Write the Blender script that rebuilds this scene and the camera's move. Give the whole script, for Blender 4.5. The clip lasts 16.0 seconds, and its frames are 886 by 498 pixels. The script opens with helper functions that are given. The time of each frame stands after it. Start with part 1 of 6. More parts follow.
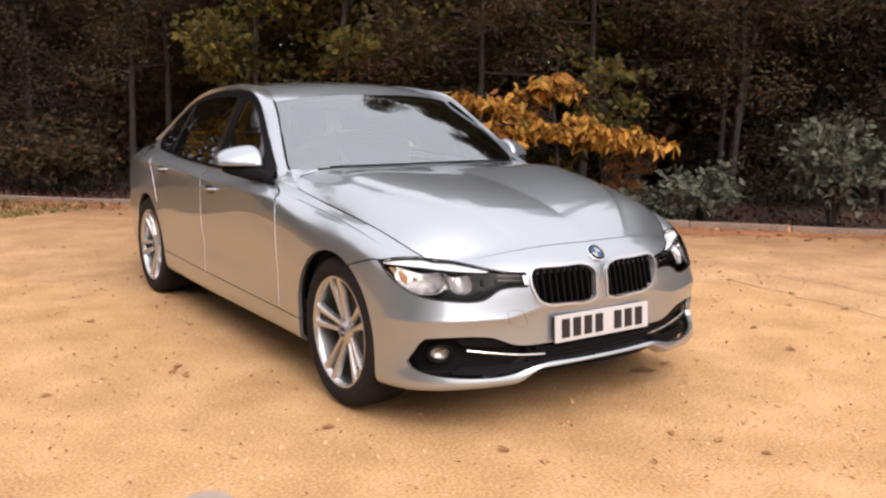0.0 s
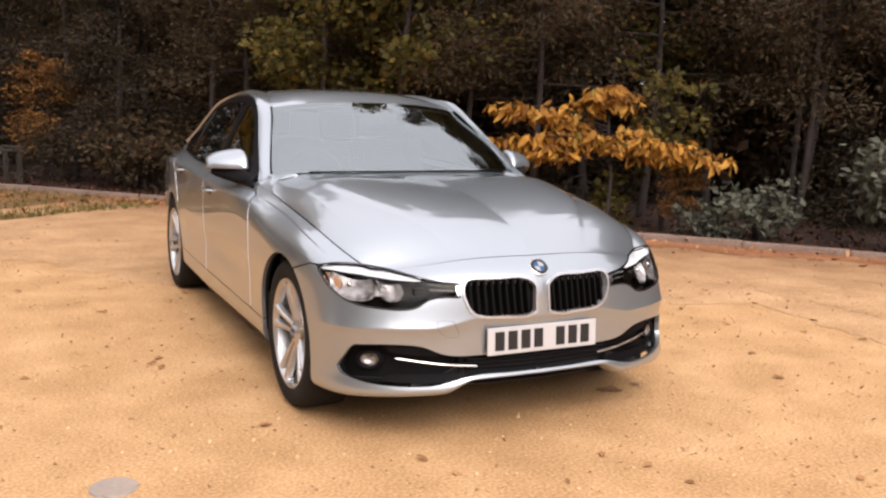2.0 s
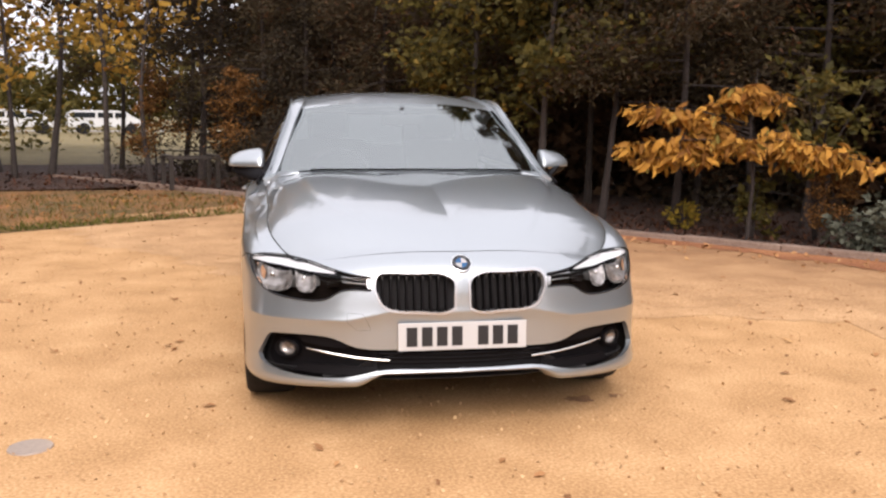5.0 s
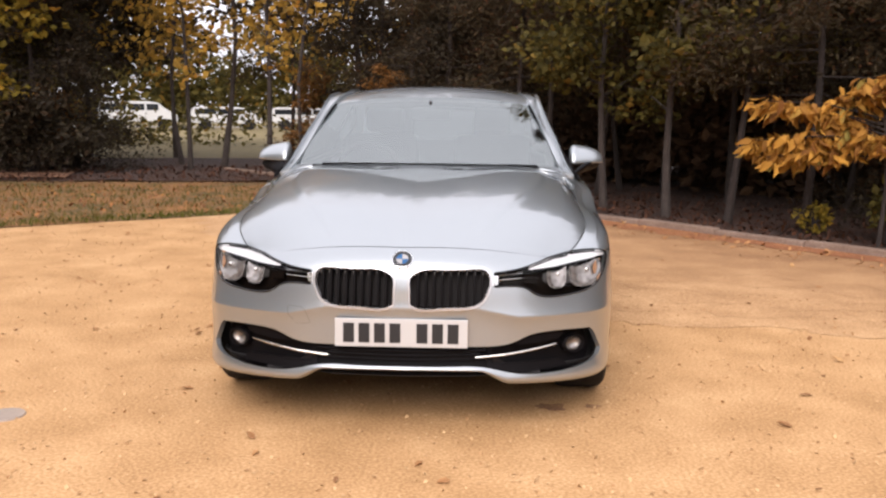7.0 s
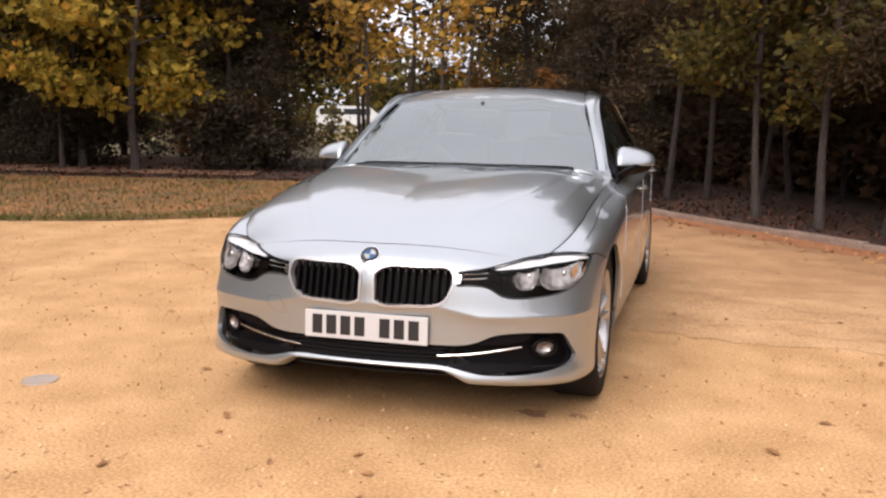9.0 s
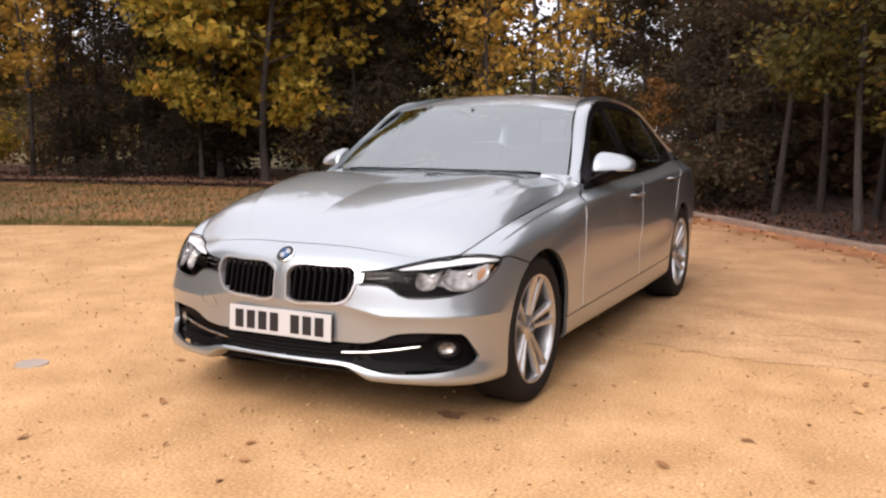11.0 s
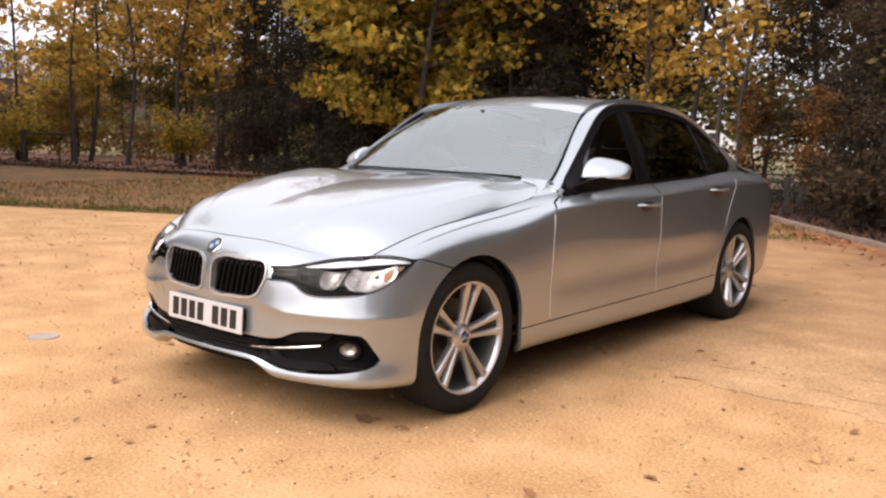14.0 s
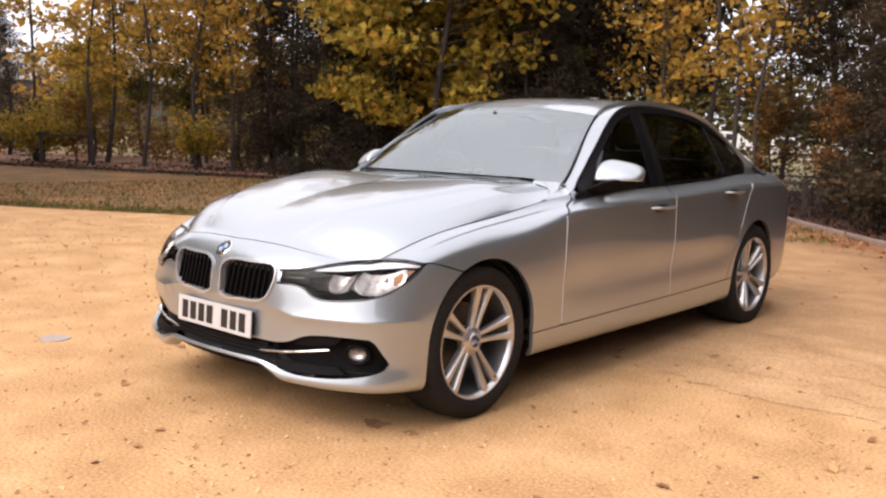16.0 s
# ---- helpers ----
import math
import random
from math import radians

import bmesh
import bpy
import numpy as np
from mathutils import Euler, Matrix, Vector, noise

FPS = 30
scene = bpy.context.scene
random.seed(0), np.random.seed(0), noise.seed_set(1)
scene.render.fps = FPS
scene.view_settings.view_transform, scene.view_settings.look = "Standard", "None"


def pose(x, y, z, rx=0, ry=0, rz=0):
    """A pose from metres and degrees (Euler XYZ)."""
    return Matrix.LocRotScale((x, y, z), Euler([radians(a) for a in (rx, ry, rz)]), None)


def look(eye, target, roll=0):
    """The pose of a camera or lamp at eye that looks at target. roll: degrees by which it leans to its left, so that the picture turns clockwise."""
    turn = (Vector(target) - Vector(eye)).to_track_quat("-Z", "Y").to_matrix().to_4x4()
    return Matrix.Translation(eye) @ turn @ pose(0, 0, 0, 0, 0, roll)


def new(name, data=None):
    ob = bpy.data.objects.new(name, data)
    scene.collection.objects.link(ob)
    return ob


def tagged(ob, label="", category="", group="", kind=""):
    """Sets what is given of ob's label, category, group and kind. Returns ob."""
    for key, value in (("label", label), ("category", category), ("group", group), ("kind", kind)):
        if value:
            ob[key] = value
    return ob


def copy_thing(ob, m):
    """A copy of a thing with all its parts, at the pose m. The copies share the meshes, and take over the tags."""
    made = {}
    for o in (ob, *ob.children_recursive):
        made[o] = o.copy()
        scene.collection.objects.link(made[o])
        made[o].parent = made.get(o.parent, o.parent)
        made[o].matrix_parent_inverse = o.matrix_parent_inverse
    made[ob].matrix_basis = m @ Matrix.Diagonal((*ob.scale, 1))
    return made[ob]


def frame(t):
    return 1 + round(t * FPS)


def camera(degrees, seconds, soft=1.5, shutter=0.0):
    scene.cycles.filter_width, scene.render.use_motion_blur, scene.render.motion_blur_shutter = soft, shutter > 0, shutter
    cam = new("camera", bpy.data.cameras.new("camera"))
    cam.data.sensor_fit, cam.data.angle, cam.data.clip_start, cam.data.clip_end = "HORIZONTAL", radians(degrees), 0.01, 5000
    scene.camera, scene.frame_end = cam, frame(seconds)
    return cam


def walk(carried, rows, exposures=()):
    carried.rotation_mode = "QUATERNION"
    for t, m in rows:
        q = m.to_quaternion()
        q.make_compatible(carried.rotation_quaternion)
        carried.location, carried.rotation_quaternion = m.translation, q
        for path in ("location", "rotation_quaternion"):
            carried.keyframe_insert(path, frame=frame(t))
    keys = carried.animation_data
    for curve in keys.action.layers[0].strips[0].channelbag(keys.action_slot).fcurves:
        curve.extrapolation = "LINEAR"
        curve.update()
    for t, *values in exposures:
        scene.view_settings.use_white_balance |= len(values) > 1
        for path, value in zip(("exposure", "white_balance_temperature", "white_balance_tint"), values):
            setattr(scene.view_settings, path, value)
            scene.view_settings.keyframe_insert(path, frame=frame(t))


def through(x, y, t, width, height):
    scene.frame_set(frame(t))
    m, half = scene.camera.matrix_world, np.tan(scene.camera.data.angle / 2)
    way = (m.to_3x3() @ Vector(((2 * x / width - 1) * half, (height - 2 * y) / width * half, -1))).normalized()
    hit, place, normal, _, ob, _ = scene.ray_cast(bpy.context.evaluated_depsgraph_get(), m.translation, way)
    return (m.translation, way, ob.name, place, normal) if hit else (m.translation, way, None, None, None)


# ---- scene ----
cam = camera(53.0, 16.0, soft=2.35)
PATH = [
    (0, (-2.533, -3.337, 1.304), (-1.443, -1.691, 0.977), 0.2),
    (0.5, (-2.41, -3.399, 1.295), (-1.389, -1.709, 0.973), 0.8),
    (1, (-2.288, -3.467, 1.301), (-1.316, -1.751, 0.967), 1.2),
    (1.5, (-2.097, -3.606, 1.311), (-1.184, -1.855, 0.994), 0.8),
    (2, (-1.945, -3.701, 1.318), (-1.069, -1.93, 1.007), 1.5),
    (2.5, (-1.775, -3.753, 1.296), (-0.972, -1.946, 0.996), 1.0),
    (3, (-1.578, -3.817, 1.303), (-0.86, -1.978, 0.982), 1.1),
    (3.5, (-1.348, -3.94, 1.305), (-0.739, -2.059, 1.006), 0.2),
    (4, (-1.144, -4.015, 1.309), (-0.657, -2.097, 1.02), 0.9),
    (4.2, (-1.057, -4.034, 1.292), (-0.589, -2.112, 0.996), 1.2),
    (6.3, (-0.048, -4.12, 1.262), (0.011, -2.141, 0.976), 0.1),
    (6.5, (0.062, -4.105, 1.266), (0.077, -2.128, 0.965), 0.6),
    (7, (0.309, -4.074, 1.265), (0.222, -2.1, 0.958), 0.5),
    (7.5, (0.591, -4.077, 1.264), (0.349, -2.117, 0.952), 0.1),
    (8, (0.808, -4.02, 1.244), (0.482, -2.07, 0.942), 0.3),
    (8.5, (1.032, -3.983, 1.241), (0.59, -2.058, 0.929), 0.4),
    (9, (1.264, -3.929, 1.246), (0.706, -2.032, 0.946), 0.6),
    (9.2, (1.384, -3.918, 1.243), (0.782, -2.034, 0.95), 0.4),
    (11.3, (2.382, -3.552, 1.208), (1.423, -1.818, 0.934), 0.6),
    (11.5, (2.469, -3.51, 1.21), (1.473, -1.797, 0.935), 1.0),
    (12, (2.629, -3.383, 1.176), (1.591, -1.695, 0.91), 1.6),
    (12.5, (2.796, -3.222, 1.186), (1.717, -1.559, 0.923), 2.8),
    (13, (2.928, -3.089, 1.189), (1.778, -1.474, 0.928), 1.9),
    (13.5, (3.068, -2.951, 1.193), (1.831, -1.401, 0.939), 1.8),
    (14, (3.145, -2.882, 1.19), (1.865, -1.368, 0.928), 1.5),
    (14.5, (3.137, -2.845, 1.195), (1.843, -1.349, 0.897), 1.4),
    (15, (3.121, -2.829, 1.196), (1.822, -1.336, 0.905), 2.2),
    (15.5, (3.129, -2.834, 1.19), (1.826, -1.344, 0.906), 1.7),
    (16, (3.136, -2.84, 1.196), (1.829, -1.348, 0.935), 1.5),
]
walk(cam, [(t, look(eye, target, roll)) for t, eye, target, roll in PATH], exposures=[(0, 0.02, 6400, 17), (4, 0.05, 6400, 17), (7, 0.0, 6400, 17), (9, 0.0, 6400, 17), (12, 0.06, 6400, 17), (16, 0.14, 6400, 17)])

# ---- light: a bright overcast sky with a faint, wide sun ----
scene.view_settings.exposure = 0.0
SUN_EL, SUN_AZ = radians(41), radians(192)
world = bpy.data.worlds.new("overcast_sky")
scene.world = world
world.use_nodes = True
wn, wl = world.node_tree.nodes, world.node_tree.links
sky = wn.new("ShaderNodeTexSky")
sky.sky_type, sky.sun_disc = "NISHITA", False
sky.sun_elevation, sky.sun_rotation = SUN_EL, SUN_AZ
sky.air_density, sky.dust_density, sky.ozone_density = 1.0, 4.0, 1.0
grey = wn.new("ShaderNodeHueSaturation")
grey.inputs["Saturation"].default_value = 0.12
veil = wn.new("ShaderNodeMix")
veil.data_type = "RGBA"
veil.inputs["Factor"].default_value = 0.65
veil.inputs["B"].default_value = (9.0, 9.0, 9.3, 1)
wl.new(sky.outputs["Color"], grey.inputs["Color"])
wl.new(grey.outputs["Color"], veil.inputs["A"])
# an overcast sky is brighter overhead than at the horizon
where = wn.new("ShaderNodeTexCoord")
split = wn.new("ShaderNodeSeparateXYZ")
rise = wn.new("ShaderNodeMapRange")
rise.inputs["To Min"].default_value, rise.inputs["To Max"].default_value = 0.85, 1.32
dome = wn.new("ShaderNodeMix")
dome.data_type, dome.blend_type = "RGBA", "MULTIPLY"
dome.inputs["Factor"].default_value = 1.0
wl.new(where.outputs["Generated"], split.inputs["Vector"])
wl.new(split.outputs["Z"], rise.inputs["Value"])
wl.new(veil.outputs["Result"], dome.inputs["A"])
wl.new(rise.outputs["Result"], dome.inputs["B"])
wl.new(dome.outputs["Result"], wn["Background"].inputs["Color"])
wn["Background"].inputs["Strength"].default_value = 0.200

sun = new("sun", bpy.data.lights.new("sun", "SUN"))
sun.data.energy, sun.data.angle, sun.data.color = 3.0, radians(45), (1.0, 0.93, 0.84)
sun.matrix_world = look((math.sin(SUN_AZ) * 30, math.cos(SUN_AZ) * 30, 30 * math.tan(SUN_EL)), (0, 0, 0))


# ---- materials ----
def material(name, color, rough=0.5, metal=0.0, **extra):
    m = bpy.data.materials.new(name)
    m.use_nodes = True
    p = m.node_tree.nodes["Principled BSDF"]
    p.inputs["Base Color"].default_value = (*color, 1)
    p.inputs["Roughness"].default_value = rough
    p.inputs["Metallic"].default_value = metal
    for key, value in extra.items():
        p.inputs[key.replace("_", " ")].default_value = value
    return m


def tone(m, stops, scale=8.0, detail=6.0, second=0.0, share=0.5, bump=0.0, bump_scale=60.0, distance=0.01, rough_to=None):
    """Colour that wanders between stops at two scales, with fine relief."""
    n, l = m.node_tree.nodes, m.node_tree.links
    p = n["Principled BSDF"]
    where = n.new("ShaderNodeTexCoord")
    big = n.new("ShaderNodeTexNoise")
    big.inputs["Scale"].default_value, big.inputs["Detail"].default_value = scale, detail
    l.new(where.outputs["Object"], big.inputs["Vector"])
    value = big.outputs["Fac"]
    if second:
        small = n.new("ShaderNodeTexNoise")
        small.inputs["Scale"].default_value, small.inputs["Detail"].default_value = second, 4
        l.new(where.outputs["Object"], small.inputs["Vector"])
        mix = n.new("ShaderNodeMix")
        mix.inputs["Factor"].default_value = share
        l.new(value, mix.inputs["A"])
        l.new(small.outputs["Fac"], mix.inputs["B"])
        value = mix.outputs["Result"]
    ramp = n.new("ShaderNodeValToRGB")
    e = ramp.color_ramp.elements
    while len(e) < len(stops):
        e.new(0.5)
    for k, (at, c) in enumerate(stops):
        e[k].position, e[k].color = at, (*c, 1)
    l.new(value, ramp.inputs["Fac"])
    l.new(ramp.outputs["Color"], p.inputs["Base Color"])
    if bump:
        fine = n.new("ShaderNodeTexNoise")
        fine.inputs["Scale"].default_value, fine.inputs["Detail"].default_value = bump_scale, 5
        l.new(where.outputs["Object"], fine.inputs["Vector"])
        b = n.new("ShaderNodeBump")
        b.inputs["Strength"].default_value, b.inputs["Distance"].default_value = bump, distance
        l.new(fine.outputs["Fac"], b.inputs["Height"])
        l.new(b.outputs["Normal"], p.inputs["Normal"])
    return m


def leaf_material(name, dark, light, through=0.3, accent=None):
    """Leaves that differ one from the next, and let some light through."""
    m = bpy.data.materials.new(name)
    m.use_nodes = True
    n, l = m.node_tree.nodes, m.node_tree.links
    p = n["Principled BSDF"]
    p.inputs["Roughness"].default_value = 0.6
    p.inputs["Specular IOR Level"].default_value = 0.15
    geo = n.new("ShaderNodeNewGeometry")
    ramp = n.new("ShaderNodeValToRGB")
    e = ramp.color_ramp.elements
    e[0].color, e[1].color = (*dark, 1), (*light, 1)
    if accent:
        e.new(0.9).color = (*light, 1)
        e[2].position, e[2].color = 1.0, (*accent, 1)
        e[1].position = 0.88
    l.new(geo.outputs["Random Per Island"], ramp.inputs["Fac"])
    l.new(ramp.outputs["Color"], p.inputs["Base Color"])
    back = n.new("ShaderNodeBsdfTranslucent")
    l.new(ramp.outputs["Color"], back.inputs["Color"])
    mix = n.new("ShaderNodeMixShader")
    mix.inputs["Fac"].default_value = through
    l.new(p.outputs["BSDF"], mix.inputs[1])
    l.new(back.outputs["BSDF"], mix.inputs[2])
    l.new(mix.outputs["Shader"], n["Material Output"].inputs["Surface"])
    return m


def glass_material(name, tint, rough=0.0, ior=1.5, gloss=(1.0, 1.0, 1.0)):
    """Thin pane: tinted see-through with a Fresnel gloss."""
    m = bpy.data.materials.new(name)
    m.use_nodes = True
    n, l = m.node_tree.nodes, m.node_tree.links
    n.remove(n["Principled BSDF"])
    see, shine, mix, fres = n.new("ShaderNodeBsdfTransparent"), n.new("ShaderNodeBsdfGlossy"), n.new("ShaderNodeMixShader"), n.new("ShaderNodeFresnel")
    see.inputs["Color"].default_value = (*tint, 1)
    shine.inputs["Roughness"].default_value = rough
    shine.inputs["Color"].default_value = (*gloss, 1)
    fres.inputs["IOR"].default_value = ior
    l.new(fres.outputs["Fac"], mix.inputs["Fac"])
    l.new(see.outputs["BSDF"], mix.inputs[1])
    l.new(shine.outputs["BSDF"], mix.inputs[2])
    l.new(mix.outputs["Shader"], n["Material Output"].inputs["Surface"])
    return m


GRAVEL = tone(material("golden_gravel", (0.5, 0.33, 0.15), 0.95, Specular_IOR_Level=0.15), [(0.36, (0.315, 0.176, 0.076)), (0.5, (0.445, 0.256, 0.117)), (0.64, (0.575, 0.362, 0.184))], scale=2.3, second=75, share=0.60, bump=0.5, bump_scale=150, distance=0.006)
GRASS_SOIL = tone(material("worn_grass", (0.1, 0.09, 0.03), 0.95), [(0.38, (0.072, 0.058, 0.014)), (0.5, (0.160, 0.080, 0.023)), (0.64, (0.285, 0.122, 0.037))], scale=1.2, second=14, bump=0.8, bump_scale=40, distance=0.02)
# brown litter, its tones held low to carry part of the wood's shade
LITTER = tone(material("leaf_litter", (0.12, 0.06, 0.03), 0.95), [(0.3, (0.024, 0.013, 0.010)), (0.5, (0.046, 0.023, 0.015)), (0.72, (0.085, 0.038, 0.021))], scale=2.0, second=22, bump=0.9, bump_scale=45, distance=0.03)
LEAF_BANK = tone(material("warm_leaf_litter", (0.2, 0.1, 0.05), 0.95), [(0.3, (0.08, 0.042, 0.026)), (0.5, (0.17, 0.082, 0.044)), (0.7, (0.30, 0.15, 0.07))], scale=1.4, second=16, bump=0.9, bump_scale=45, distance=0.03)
FIELD = tone(material("pale_meadow", (0.25, 0.22, 0.08), 0.95), [(0.35, (0.10, 0.075, 0.025)), (0.65, (0.20, 0.15, 0.055))], scale=0.15, second=3, bump=0.5, bump_scale=9, distance=0.05)
TARMAC = tone(material("pale_lane", (0.3, 0.29, 0.28), 0.9), [(0.3, (0.20, 0.185, 0.17)), (0.7, (0.28, 0.26, 0.235))], scale=1, second=20)
KERB = tone(material("weathered_kerb", (0.25, 0.2, 0.16), 0.9), [(0.3, (0.12, 0.078, 0.056)), (0.5, (0.20, 0.135, 0.10)), (0.75, (0.27, 0.195, 0.15))], scale=5, second=40, bump=0.6, bump_scale=60, distance=0.01)
STONES = leaf_material("loose_stones", (0.33, 0.175, 0.075), (0.56, 0.36, 0.18), 0.0)
YARD_LEAF = leaf_material("dry_leaf", (0.20, 0.092, 0.040), (0.40, 0.20, 0.082), 0.1, (0.52, 0.32, 0.14))
FALLEN = leaf_material("fallen_leaf", (0.13, 0.050, 0.020), (0.34, 0.15, 0.052), 0.1, (0.45, 0.22, 0.06))
# litter leaves, darkened partly for the shade under the trees
DARK_LITTER = leaf_material("dark_shaded_leaf", (0.028, 0.012, 0.008), (0.085, 0.034, 0.016), 0.05)
GRASS = leaf_material("grass_blade", (0.04, 0.06, 0.008), (0.16, 0.11, 0.018), 0.25)
GREEN_GRASS = leaf_material("green_grass_blade", (0.045, 0.062, 0.010), (0.15, 0.135, 0.026), 0.25)
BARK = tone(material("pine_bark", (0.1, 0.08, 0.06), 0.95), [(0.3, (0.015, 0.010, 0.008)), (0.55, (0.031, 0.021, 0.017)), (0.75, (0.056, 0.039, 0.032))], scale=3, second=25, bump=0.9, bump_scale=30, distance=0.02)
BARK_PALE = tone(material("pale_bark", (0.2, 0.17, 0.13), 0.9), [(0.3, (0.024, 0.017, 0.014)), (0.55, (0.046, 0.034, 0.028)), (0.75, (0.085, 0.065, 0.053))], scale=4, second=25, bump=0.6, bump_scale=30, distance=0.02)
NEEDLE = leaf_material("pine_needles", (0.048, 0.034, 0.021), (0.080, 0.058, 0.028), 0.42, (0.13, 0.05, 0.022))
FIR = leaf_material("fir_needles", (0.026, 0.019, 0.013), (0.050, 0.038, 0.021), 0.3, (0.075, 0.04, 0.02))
BRACKEN = leaf_material("brown_bracken", (0.085, 0.050, 0.031), (0.175, 0.104, 0.058), 0.42)
OLIVE = leaf_material("olive_leaf", (0.050, 0.044, 0.014), (0.145, 0.114, 0.028), 0.45, (0.25, 0.14, 0.025))
YELLOW = leaf_material("yellow_leaf", (0.150, 0.118, 0.020), (0.46, 0.315, 0.046), 0.5, (0.50, 0.24, 0.03))
GOLDEN = leaf_material("golden_leaf", (0.18, 0.112, 0.028), (0.58, 0.345, 0.060), 0.5, (0.48, 0.20, 0.028))
ORANGE = leaf_material("orange_chestnut_leaf", (0.16, 0.060, 0.014), (0.60, 0.31, 0.055), 0.3, (0.20, 0.16, 0.04))
SILVERY = leaf_material("grey_green_leaf", (0.045, 0.048, 0.032), (0.120, 0.122, 0.088), 0.2)
RUSSET = leaf_material("russet_leaf", (0.09, 0.040, 0.014), (0.26, 0.125, 0.035), 0.35)

PAINT = material("silver_paint", (0.37, 0.385, 0.41), 0.34, 0.72, Coat_Weight=1.0, Coat_Roughness=0.015, Coat_IOR=2.0)
tone(PAINT, [(0.3, (0.285, 0.310, 0.325)), (0.7, (0.340, 0.370, 0.386))], scale=900, detail=2)
# paler than the body paint, to imitate light caught on the door edges
EDGE_HIGHLIGHT = material("painted_edge_highlight", (0.62, 0.63, 0.65), 0.35, 0.2)
BLACK_TRIM = material("black_plastic", (0.0050, 0.0042, 0.0046), 0.5, Specular_IOR_Level=0.06)
GLOSS_BLACK = material("gloss_black", (0.008, 0.008, 0.009), 0.12)
UNDER = material("dark_underside", (0.016, 0.014, 0.014), 0.9)
CHROME = material("chrome", (0.85, 0.85, 0.84), 0.08, 1.0)
SATIN = material("satin_metal", (0.70, 0.69, 0.67), 0.25, 1.0)
ALLOY = tone(material("alloy_wheel", (0.42, 0.43, 0.45), 0.30, 0.8, Coat_Weight=0.6), [(0.3, (0.44, 0.435, 0.43)), (0.7, (0.56, 0.555, 0.55))], scale=12, second=80)
ALLOY_DARK = material("alloy_recess", (0.055, 0.05, 0.046), 0.4, 0.7)
ALLOY_BARREL = material("alloy_barrel", (0.30, 0.30, 0.30), 0.34, 0.85)
TYRE = tone(material("tyre_rubber", (0.015, 0.014, 0.013), 0.85, Specular_IOR_Level=0.2), [(0.3, (0.010, 0.009, 0.0085)), (0.7, (0.020, 0.017, 0.0155))], scale=6, second=50, bump=0.3, bump_scale=120, distance=0.002)
PLATE = material("plate_white", (0.46, 0.45, 0.44), 0.3)
PLATE_INK = material("plate_black", (0.01, 0.01, 0.012), 0.4)
BLUE = material("enamel_blue", (0.05, 0.17, 0.38), 0.2)
WHITE = material("enamel_white", (0.6, 0.6, 0.6), 0.2)
AMBER = material("amber_reflector", (0.42, 0.22, 0.11), 0.3)
HOUSING = material("lamp_housing", (0.007, 0.005, 0.004), 0.9, Specular_IOR_Level=0.0)
REFLECTOR = tone(material("lamp_reflector", (0.4, 0.38, 0.36), 0.26, 0.7), [(0.38, (0.15, 0.132, 0.120)), (0.62, (0.46, 0.43, 0.405))], scale=14, second=40, bump=0.2, bump_scale=40, distance=0.01)
BEZEL = tone(material("dull_bezel", (0.2, 0.19, 0.18), 0.3, 0.8), [(0.35, (0.10, 0.09, 0.082)), (0.65, (0.34, 0.315, 0.295))], scale=10, second=30)
MULCH = leaf_material("crumbled_leaf", (0.24, 0.115, 0.044), (0.40, 0.21, 0.088), 0.0)
RED = material("tail_lens", (0.30, 0.01, 0.012), 0.15)
SEAT = tone(material("dark_cloth", (0.02, 0.02, 0.022), 0.85), [(0.3, (0.014, 0.014, 0.016)), (0.7, (0.03, 0.03, 0.033))], scale=40, second=300)
CABIN = material("cabin_plastic", (0.022, 0.022, 0.024), 0.6)
HEADLINER = material("headliner", (0.20, 0.19, 0.18), 0.9)
SCREEN_GLASS = glass_material("windscreen_glass", (0.60, 0.66, 0.64), ior=3.1, gloss=(0.92, 0.985, 0.975))
SIDE_GLASS = glass_material("side_glass", (0.32, 0.35, 0.34), ior=1.5)
DARK_GLASS = glass_material("privacy_glass", (0.07, 0.075, 0.075), ior=1.5)
LENS = glass_material("clear_lens", (0.95, 0.95, 0.95), ior=1.18)
DISC = material("brake_disc", (0.085, 0.08, 0.075), 0.45, 0.8)
WOOD = tone(material("weathered_timber", (0.06, 0.045, 0.035), 0.9), [(0.3, (0.016, 0.012, 0.010)), (0.7, (0.050, 0.036, 0.027))], scale=4, second=30)
WHITE_VAN = material("white_van_paint", (0.58, 0.58, 0.57), 0.3, 0.0, Coat_Weight=0.8)
DARK_PANE = material("dark_vehicle_glass", (0.02, 0.022, 0.025), 0.1)
BUILDING = tone(material("grey_cladding", (0.2, 0.2, 0.22), 0.8), [(0.3, (0.05, 0.044, 0.042)), (0.7, (0.085, 0.075, 0.07))], scale=1, second=9)


